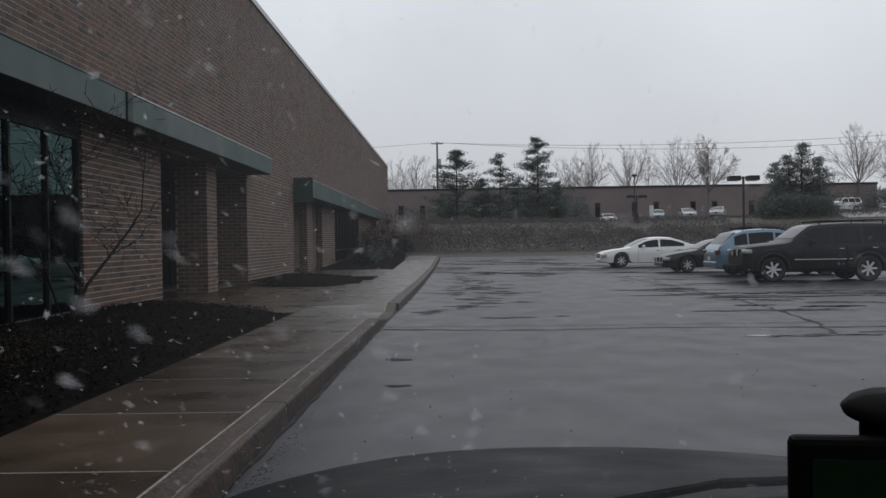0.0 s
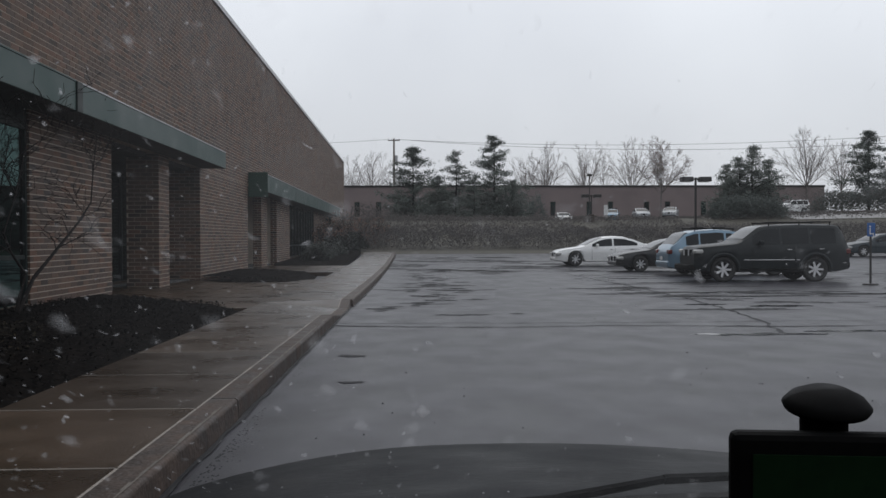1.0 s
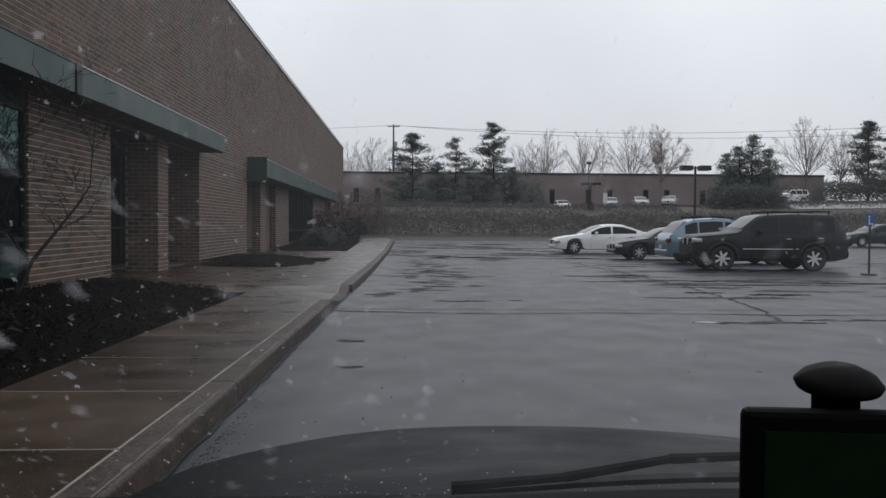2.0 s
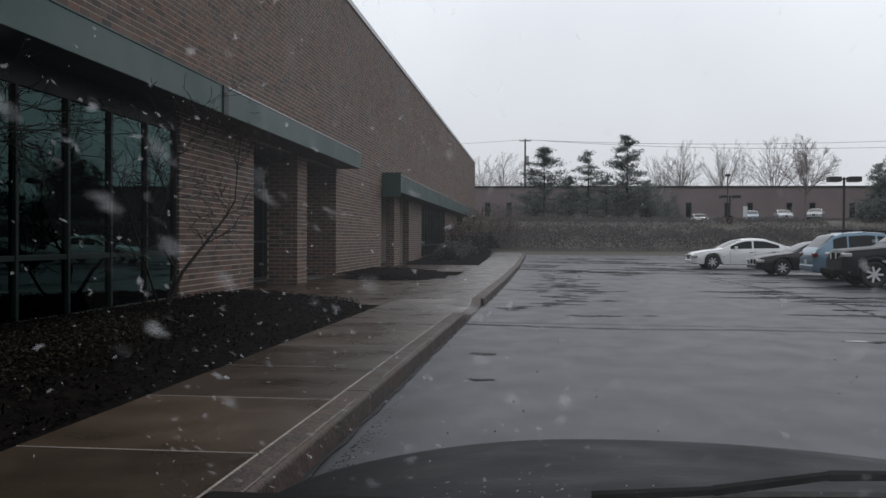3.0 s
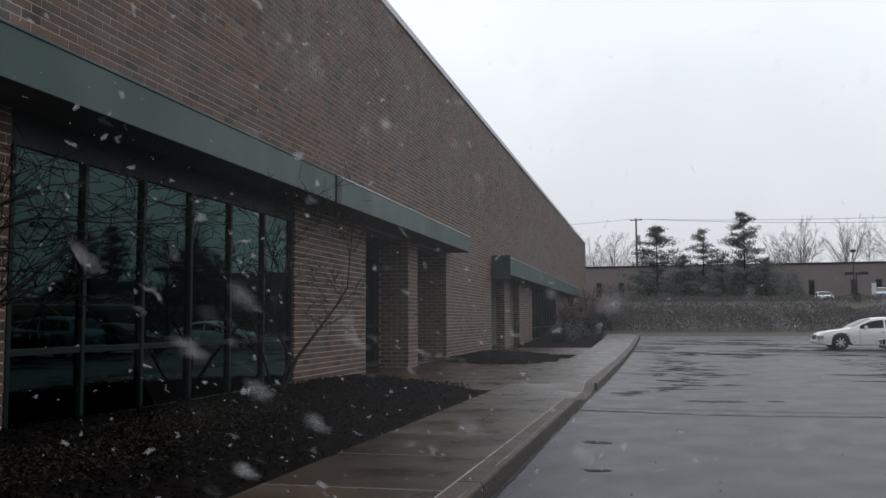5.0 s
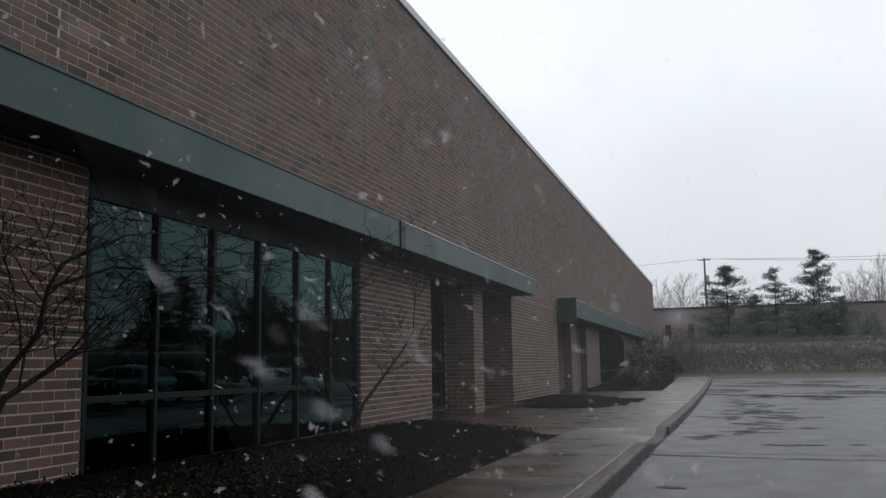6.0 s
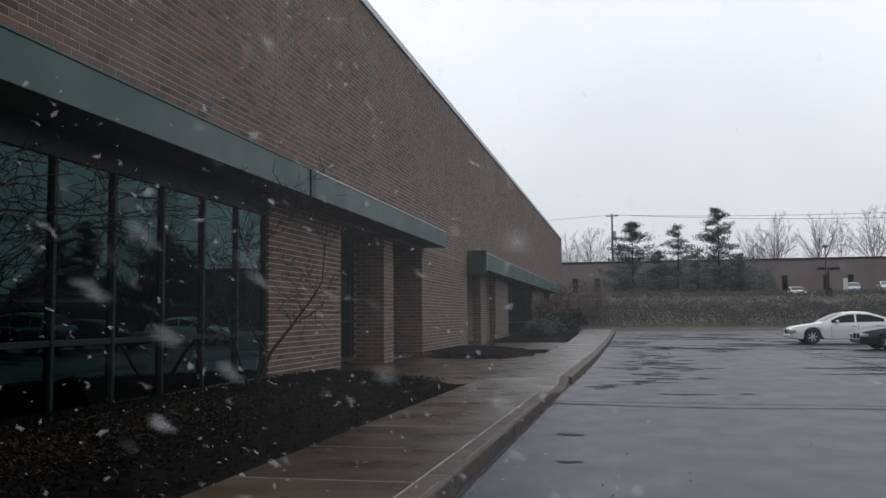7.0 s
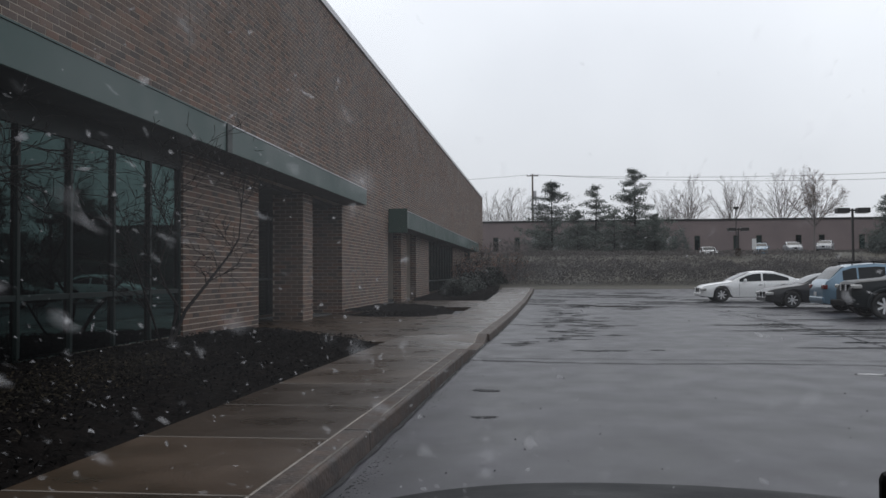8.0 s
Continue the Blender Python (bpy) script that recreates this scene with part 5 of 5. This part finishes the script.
RX_TOP = ((0, 0.60), (0.06, 0.80), (0.3, 0.92), (1.15, 1.05), (1.3, 1.08), (2.0, 1.50), (2.4, 1.62), (3.0, 1.66), (3.8, 1.61), (4.15, 1.50), (4.55, 1.10), (4.7, 1.02), (4.74, 0.8))
RX_BELT = ((0, 0.75), (1.3, 0.98), (4.74, 1.08))
blue_crossover = make_car("pale blue crossover with raked rear glass and roof rails", 4.74, 1.84, 1.66, RX_TOP, RX_BELT, 2.72, 0.93, 0.36, "paint_blue",
                          ((1.75, 2.65), (2.73, 3.6), (3.66, 4.12)), ((1.4, 2.2, "windscreen"), (4.02, 4.54, "rear_window")), clear=0.22, rack=(2.3, 3.8))
park(blue_crossover, 14.15, 32.2, 180.5)
navy_sedan = make_car("dark navy sedan parked by the hedge", 4.7, 1.78, 1.42, tuple((x * 0.967, z * 0.97) for x, z in SEDAN_TOP), tuple((x * 0.967, z * 0.97) for x, z in SEDAN_BELT), 2.68, 0.95, 0.32, "paint_navy",
                      ((1.7, 2.63), (2.71, 3.82)), ((1.38, 2.18, "windscreen"), (3.4, 4.1, "rear_window")))
park(navy_sedan, 26.6, 53.2, 2.0)


def far_car(src, bearing, y, turn, label):
    c = copy_thing(src, Matrix.Identity(4))
    park(c, along(bearing, y), y, turn)
    return tagged(c, label)


far_suv = make_car("distant white SUV facing the hedge on the upper lot", 4.6, 1.85, 1.75, SUV_TOP, SUV_BELT, 2.8, 0.87, 0.36, "paint_white",
                   ((1.78, 2.62), (2.70, 3.52), (3.60, 4.30)), ((1.5, 2.12, "windscreen"), (4.52, 4.62, "rear_window")), clear=0.25)
park(far_suv, along(10.35, 112), 112, 88)
far_car(far_suv, 3.95, 114, 86, "distant white SUV half hidden behind the pines")
far_car(white_sedan, 0.3, 114, 70, "distant white sedan half hidden behind brushwood")
silver_far = make_car("distant silver sedan on the upper lot", 4.8, 1.8, 1.46, SEDAN_TOP, SEDAN_BELT, 2.78, 0.95, 0.33, "paint_silver",
                      ((1.75, 2.72), (2.80, 3.95)), ((1.42, 2.25, "windscreen"), (3.5, 4.22, "rear_window")))
park(silver_far, along(15.2, 113), 113, 84)
far_car(silver_far, 16.7, 114, 68, "distant silver sedan beside another on the upper lot")
far_car(blue_crossover, 13.2, 114, 76, "distant pale blue crossover on the upper lot")
far_car(far_suv, 22.9, 112, 12, "distant white SUV on the raised driveway")


# ---- lamps, signs, poles, wires ----
def lot_lamp(x, y, height, label):
    z = ground_z(x, y)
    lamp = thing("street_lamp", label, "street lamp", group="parking lot lamps", at=(x, y, z))
    part("base", rod((0, 0, -0.2), (0, 0, 0.6), 0.28, 0.26, 14), MAT["concrete"], lamp)
    part("pole", box(-0.055, 0.055, -0.055, 0.055, 0.6, height, bevel=0.012), MAT["dark"], lamp)
    part("arm", box(-0.3, 0.3, -0.035, 0.035, height - 0.14, height - 0.06), MAT["dark"], lamp)
    for s in (-1, 1):
        head = part("lamp_head", box(s * 0.52 - 0.32, s * 0.52 + 0.32, -0.3, 0.3, height - 0.24, height + 0.03, bevel=0.03), MAT["dark"], lamp, "dark shoebox lamp head")
        part("lens", box(s * 0.52 - 0.24, s * 0.52 + 0.24, -0.22, 0.22, height - 0.262, height - 0.243), MAT["lens"], head)
    return lamp


lot_lamp(along(18.32, 50), 50, 4.65, "dark twin-head parking lot lamp behind the cars")
lot_lamp(along(11.95, 77), 77, 2.3, "dark twin-head lamp on the bank")
tall = thing("street_lamp", "slim tall lamp in front of the far building", "street lamp", group="parking lot lamps", at=(along(11.82, 140), 140, ground_z(30, 140)))
part("pole", rod((0, 0, -0.2), (0, 0, 7.3), 0.09, 0.06), MAT["dark"], tall)
part("lamp_head", box(-0.35, 0.35, -0.3, 0.3, 7.2, 7.55, bevel=0.05), MAT["dark"], tall)

sx, sy = 13.0, 24.3
sign = thing("parking_sign", "blue accessible parking sign on a slim dark post", "sign", at=(sx, sy, ground_z(sx, sy)))
part("post", box(-0.025, 0.025, -0.02, 0.02, 0.0, 1.72, bevel=0.006), MAT["dark"], sign)
part("foot", rod((0, 0, 0.0), (0, 0, 0.05), 0.22, 0.20, 18), MAT["dark"], sign)
panel = part("panel", box(-0.115, 0.115, -0.034, -0.022, 1.36, 1.74, bevel=0.004), MAT["sign_blue"], sign, "blue panel")
sym = bmesh.new()
box_in(sym, -0.05, 0.07, -0.041, -0.036, 1.42, 1.45)
box_in(sym, -0.05, -0.02, -0.041, -0.036, 1.45, 1.60)
box_in(sym, -0.055, -0.015, -0.041, -0.036, 1.62, 1.66)
box_in(sym, 0.05, 0.08, -0.041, -0.036, 1.36, 1.42)
part("symbol", sym, MAT["sign_white"], panel, "white wheelchair symbol shape")

wx, wy = along(12.85, 100), 100
board = thing("notice_board", "white upright sign beside the upper lot", "sign", at=(wx, wy, ground_z(wx, wy)))
part("post", box(-0.06, 0.06, -0.05, 0.05, 0, 0.7), MAT["dark"], board)
part("panel", box(-0.22, 0.22, -0.06, 0.06, 0.6, 2.1, bevel=0.02), MAT["sign_white"], board)

PX, PY, PZ = along(-0.62, 168), 168, 19.7
pole = thing("utility_pole", "weathered wooden utility pole with a crossarm", "utility pole", at=(PX, PY, ground_z(PX, PY)))
gz = ground_z(PX, PY)
part("pole", rod((0, 0, -0.5), (0, 0, PZ - gz + 0.2), 0.24, 0.16, 9), MAT["pole"], pole, smooth=True)
part("crossarm", box(-1.1, 1.1, -0.07, 0.07, PZ - gz - 0.25, PZ - gz - 0.08), MAT["pole"], pole)
part("transformer", rod((0.45, 0, PZ - gz - 4.2), (0.45, 0, PZ - gz - 3.0), 0.28, 0.28, 12), MAT["coping"], pole, "grey transformer can")
for k in (-1.0, -0.4, 0.4, 1.0):
    part("insulator", rod((k, 0, PZ - gz - 0.08), (k, 0, PZ - gz + 0.14), 0.06, 0.04), MAT["dark"], pole)


def wire(a, b, sag, r, label):
    verts, faces, n = [], [], 24
    a, b = Vector(a), Vector(b)
    for i in range(n + 1):
        t = i / n
        p = a.lerp(b, t) - Vector((0, 0, sag * 4 * t * (1 - t)))
        verts += [p + Vector((0, 0, r)), p + Vector((0, -r, -r * 0.6)), p + Vector((0, r, -r * 0.6))]
        if i:
            k = 3 * i
            faces += [(k - 3 + q, k + q, k + (q + 1) % 3, k - 3 + (q + 1) % 3) for q in range(3)]
    return tagged(raw("power_line", verts, faces, MAT["dark"]), label, "power line")


wire((PX + 0.4, PY, PZ), (95, 150, 19.2), 1.6, 0.035, "thin dark overhead power line")
wire((PX + 1.0, PY, PZ), (96, 152, 18.2), 1.9, 0.035, "thin dark overhead power line")
wire((PX - 1.0, PY, PZ), (-90, 165, 19.0), 1.4, 0.03, "thin dark overhead power line")

far_house = thing("commercial_building", "long low reddish brick building on the upper lot", "building", at=(0, 150, 3.4))
part("wall", box(-60, 72, 0, 26, -1.8, 6.3), MAT["far_brick"], far_house)
part("roof_edge", box(-60.1, 72.1, -0.12, 26.1, 6.3, 6.62, bevel=0.02), MAT["dark"], far_house, "dark roof edge")
part("base_course", box(-60.04, 72.04, -0.06, -0.004, -1.8, 0.3), MAT["mortar"], far_house)
for i in range(17):
    x = -14.5 + 4.9 * i + (1.3 if i % 2 else 0)
    win = part("window", box(x, x + 0.95, -0.05, -0.005, 1.4, 3.9, bevel=0.02), MAT["pole"], far_house, "narrow dark window")
    part("pane", box(x + 0.08, x + 0.87, -0.062, -0.052, 1.5, 3.8), MAT["glass"], win)

# ---- the camera's own car and what stands on its dashboard ----
own = thing("own_car", "dark wet bonnet and dashboard of a parked car", "car")
CX = 0.36
BX = 0.22


def bonnet_z(x, y):
    dx = x - BX
    return 0.737 - 0.12 * (y - 1.85) - 0.10 * dx * dx - 0.14 * min(0.0, dx + 0.15) ** 2 - 0.9 * max(0.0, y - 1.95) ** 2 - 0.8 * max(0.0, abs(dx) - 0.68) ** 2


cols, rows_n = 36, 22
verts = [(BX - 0.90 + 1.80 * i / cols, 0.98 + 1.32 * j / rows_n, bonnet_z(BX - 0.90 + 1.80 * i / cols, 0.98 + 1.32 * j / rows_n)) for j in range(rows_n + 1) for i in range(cols + 1)]
n = cols + 1
faces = [(j * n + i, j * n + i + 1, (j + 1) * n + i + 1, (j + 1) * n + i) for j in range(rows_n) for i in range(cols)]
raw("bonnet", verts, faces, MAT["hood"], own, "dark wet bonnet", smooth=True)
part("front_bumper", box(BX - 0.82, BX + 0.82, 2.18, 2.36, 0.22, 0.46, bevel=0.08), MAT["hood"], own)
for s in (-1, 1):
    part("fender", box(BX + s * 0.86 - 0.04, BX + s * 0.86 + 0.04, 0.9, 2.25, 0.3, 0.50, bevel=0.03), MAT["hood"], own)
    w = lathe([(0.2, 0.02), (0.29, 0.0), (0.31, 0.03), (0.31, 0.19), (0.29, 0.22), (0.2, 0.2), (0.0, 0.1)], 24)
    bmesh.ops.transform(w, matrix=pose(CX + s * 0.80 + 0.1, 1.55, 0.31, 0, 0, 90), verts=w.verts)
    part("wheel", w, MAT["rubber"], own, smooth=True)
verts, faces = [], []
DASH = ((0.36, 0.885), (0.50, 0.925), (0.70, 0.928), (0.82, 0.915), (0.895, 0.900), (0.90, 0.82), (0.36, 0.70))
for i in range(25):
    x = CX - 0.74 + 1.48 * i / 24
    bow = 0.05 * ((x - CX) / 0.74) ** 2
    for y, z in DASH:
        verts.append((x, y - bow, z - 0.012 * ((x - CX) / 0.74) ** 2))
m = len(DASH)
faces = [(i * m + k, (i + 1) * m + k, (i + 1) * m + (k + 1) % m, i * m + (k + 1) % m) for i in range(24) for k in range(m)]
faces += [tuple(range(m)), tuple(reversed([24 * m + k for k in range(m)]))]
raw("dashboard", verts, faces, MAT["plastic"], own, "matt black dashboard top", smooth=False)
part("cowl", box(CX - 0.76, CX + 0.76, 0.905, 1.0, 0.80, 0.868, bevel=0.015), MAT["plastic"], own, "black cowl grille")


# windscreen: a slightly bowed sheet from the cowl to the roof
verts = []
for j in range(9):
    for i in range(17):
        u, w = -1 + 2 * i / 16, j / 8
        bow = 0.10 * u * u
        verts.append((CX + (0.72 - 0.14 * w) * u, 0.925 - 0.745 * w - bow + 0.03 * math.sin(math.pi * w), 0.866 + 0.575 * w))
faces = [(j * 17 + i, j * 17 + i + 1, (j + 1) * 17 + i + 1, (j + 1) * 17 + i) for j in range(8) for i in range(16)]
windscreen = raw("windscreen", verts, faces, MAT["windscreen"], own, "wet windscreen with melting snow", smooth=True)
windscreen.visible_shadow = False
# cabin shell out of view, added to keep daylight off dashboard and navigator
part("roof_panel", box(CX - 0.60, CX + 0.60, -1.25, 0.18, 1.43, 1.49, bevel=0.025), MAT["hood"], own, "unseen roof panel that shades the dashboard")
part("rear_wall", box(CX - 0.62, CX + 0.62, -1.36, -1.26, 0.3, 1.46, bevel=0.02), MAT["hood"], own)
part("boot", box(CX - 0.78, CX + 0.78, -2.25, -1.37, 0.32, 0.98, bevel=0.10), MAT["hood"], own, "dark boot lid and tail")
part("floor_pan", box(CX - 0.70, CX + 0.70, -1.3, 0.86, 0.26, 0.30), MAT["plastic"], own)
for s in (-1, 1):
    part("rear_pillar", box(CX + s * 0.67 - 0.03, CX + s * 0.67 + 0.03, -1.28, -0.3, 0.84, 1.45, bevel=0.015), MAT["hood"], own)
    part("door", box(CX + s * 0.76 - 0.05, CX + s * 0.76 + 0.05, -1.34, 0.88, 0.28, 0.85, bevel=0.03), MAT["hood"], own)
    w = lathe([(0.2, 0.02), (0.29, 0.0), (0.31, 0.03), (0.31, 0.19), (0.29, 0.22), (0.2, 0.2), (0.0, 0.1)], 24)
    bmesh.ops.transform(w, matrix=pose(CX + s * 0.80 + 0.1, -1.55, 0.31, 0, 0, 90), verts=w.verts)
    part("wheel", w, MAT["rubber"], own, smooth=True)


def wiper(pts, label):
    arm = new("wiper")
    arm.parent = own
    tagged(arm, label)
    bm = bmesh.new()
    for a, b in zip(pts, pts[1:]):
        rod_in(bm, a, b, 0.006, 0.005, 6)
    part("arm", bm, MAT["plastic"], arm)
    a, b = Vector(pts[0]), Vector(pts[-1])
    bl = bmesh.new()
    for i in range(8):
        p, q = a.lerp(b, i / 8), a.lerp(b, (i + 1) / 8)
        lift = [0.010 * math.sin(math.pi * k / 8) for k in (i, i + 1)]
        rod_in(bl, p + Vector((0, 0.02, -0.012 + lift[0])), q + Vector((0, 0.02, -0.012 + lift[1])), 0.006, 0.006, 5)
    part("blade", bl, MAT["rubber"], arm)


wiper([(0.05, 0.96, 0.884), (0.18, 0.965, 0.893), (0.30, 0.965, 0.913), (0.40, 0.965, 0.916), (0.62, 0.955, 0.895)], "parked black wiper arm and blade")

gps = thing("navigation_device", "black portable navigator with a dark screen on the dashboard", "navigator", at=(0.345, 0.672, 0.985), turn=-8)
case = part("case", box(-0.074, 0.074, -0.008, 0.012, -0.045, 0.045, bevel=0.006), MAT["plastic"], gps, smooth=False)
part("screen", box(-0.058, 0.058, -0.0095, -0.0082, -0.034, 0.028), MAT["screen"], gps, "dark greenish unlit screen")
part("foot", box(-0.03, 0.03, -0.004, 0.03, -0.065, -0.044, bevel=0.004), MAT["plastic"], gps)
part("mount_arm", box(-0.012, 0.026, 0.014, 0.03, 0.02, 0.058, bevel=0.005), MAT["plastic"], gps)
cup = lathe([(0.0, 0.010), (0.018, 0.009), (0.030, 0.003), (0.036, -0.004), (0.034, -0.008), (0.0, -0.010)], 26, "z")
bmesh.ops.transform(cup, matrix=pose(0.012, 0.03, 0.066, 10, 0, 0), verts=cup.verts)
part("suction_cup", cup, MAT["plastic"], gps, "black rubber suction cup", smooth=True)

# ---- wet snow in the air ----
sr = random.Random(77)
verts, faces = [], []
for i in range(1300):
    d = sr.uniform(1.2, 3.6) if i < 500 else sr.uniform(3.0, 14)
    az, el = radians(sr.uniform(-46, 32)), radians(sr.uniform(-14, 26))
    if el > radians(3) and az > radians(-14):
        continue
    if az > radians(-6) and sr.random() < 0.65:
        continue
    c = Vector((d * math.sin(az) * math.cos(el), d * math.cos(az) * math.cos(el), 1.18 + d * math.sin(el)))
    if c.z < 0.05 or c.x < -5.2 or c.y < 1.1 and abs(c.x) < 1:
        continue
    s = 0.0014 + 0.008 * sr.random() ** 3 if d < 4 else sr.uniform(0.004, 0.013)
    tilt = Euler((sr.gauss(1.57, 0.5), sr.gauss(0, 0.5), sr.gauss(0, 0.5))).to_matrix()
    wide, lobes = sr.uniform(0.8, 1.9), [sr.uniform(0.45, 1.2) for _ in range(9)]
    for layer, grow_by in enumerate((1.1, 0.8, 0.5)):
        k = len(verts)
        for t in range(9):
            u = math.tau * t / 9
            verts.append(c + tilt @ Vector((math.cos(u) * s * wide * grow_by * lobes[t], math.sin(u) * s * grow_by * lobes[t], 0.0004 * layer)))
        faces.append(tuple(range(k, k + 9)))
tagged(raw("snowflakes", verts, faces, MAT["snow"]), "wet snowflakes falling through the air", "snow", kind="stuff")

bits = random.Random(90)
verts, faces = [], []
for i in range(380):
    x, y = bits.gauss(0.02, 0.26), 1.0 + abs(bits.gauss(0, 0.14))
    if abs(x - CX) > 0.8:
        continue
    s, k = bits.uniform(0.0006, 0.0019), len(verts)
    z = bonnet_z(x, y)
    verts += [(x - s, y - s, z), (x + s, y - s * 0.7, z), (x + s * 0.8, y + s, z), (x - s, y + s * 0.8, z), (x, y, z + s)]
    faces += [(k, k + 1, k + 4), (k + 1, k + 2, k + 4), (k + 2, k + 3, k + 4), (k + 3, k, k + 4)]
tagged(raw("sleet", verts, faces, MAT["sleet"]), "grains of wet sleet on the dark bonnet", "sleet", kind="stuff")

# ---- single bricks of the pier that the camera passes nearest ----
brick_mesh = {}
for a, b, lo, hi in single:
    key = (round(b - a, 2), round(hi - lo, 3))
    if key not in brick_mesh:
        me = bpy.data.meshes.new("brick")
        bm = box(-0.02, 0.0, -key[0] / 2, key[0] / 2, -key[1] / 2, key[1] / 2)
        bm.to_mesh(me)
        bm.free()
        me.materials.append(MAT["brick_one"])
        brick_mesh[key] = me
    ob = new("brick", brick_mesh[key])
    ob.parent = wall_east
    ob.location = (FACE + wear.uniform(-0.0015, 0.001), (a + b) / 2, (lo + hi) / 2)
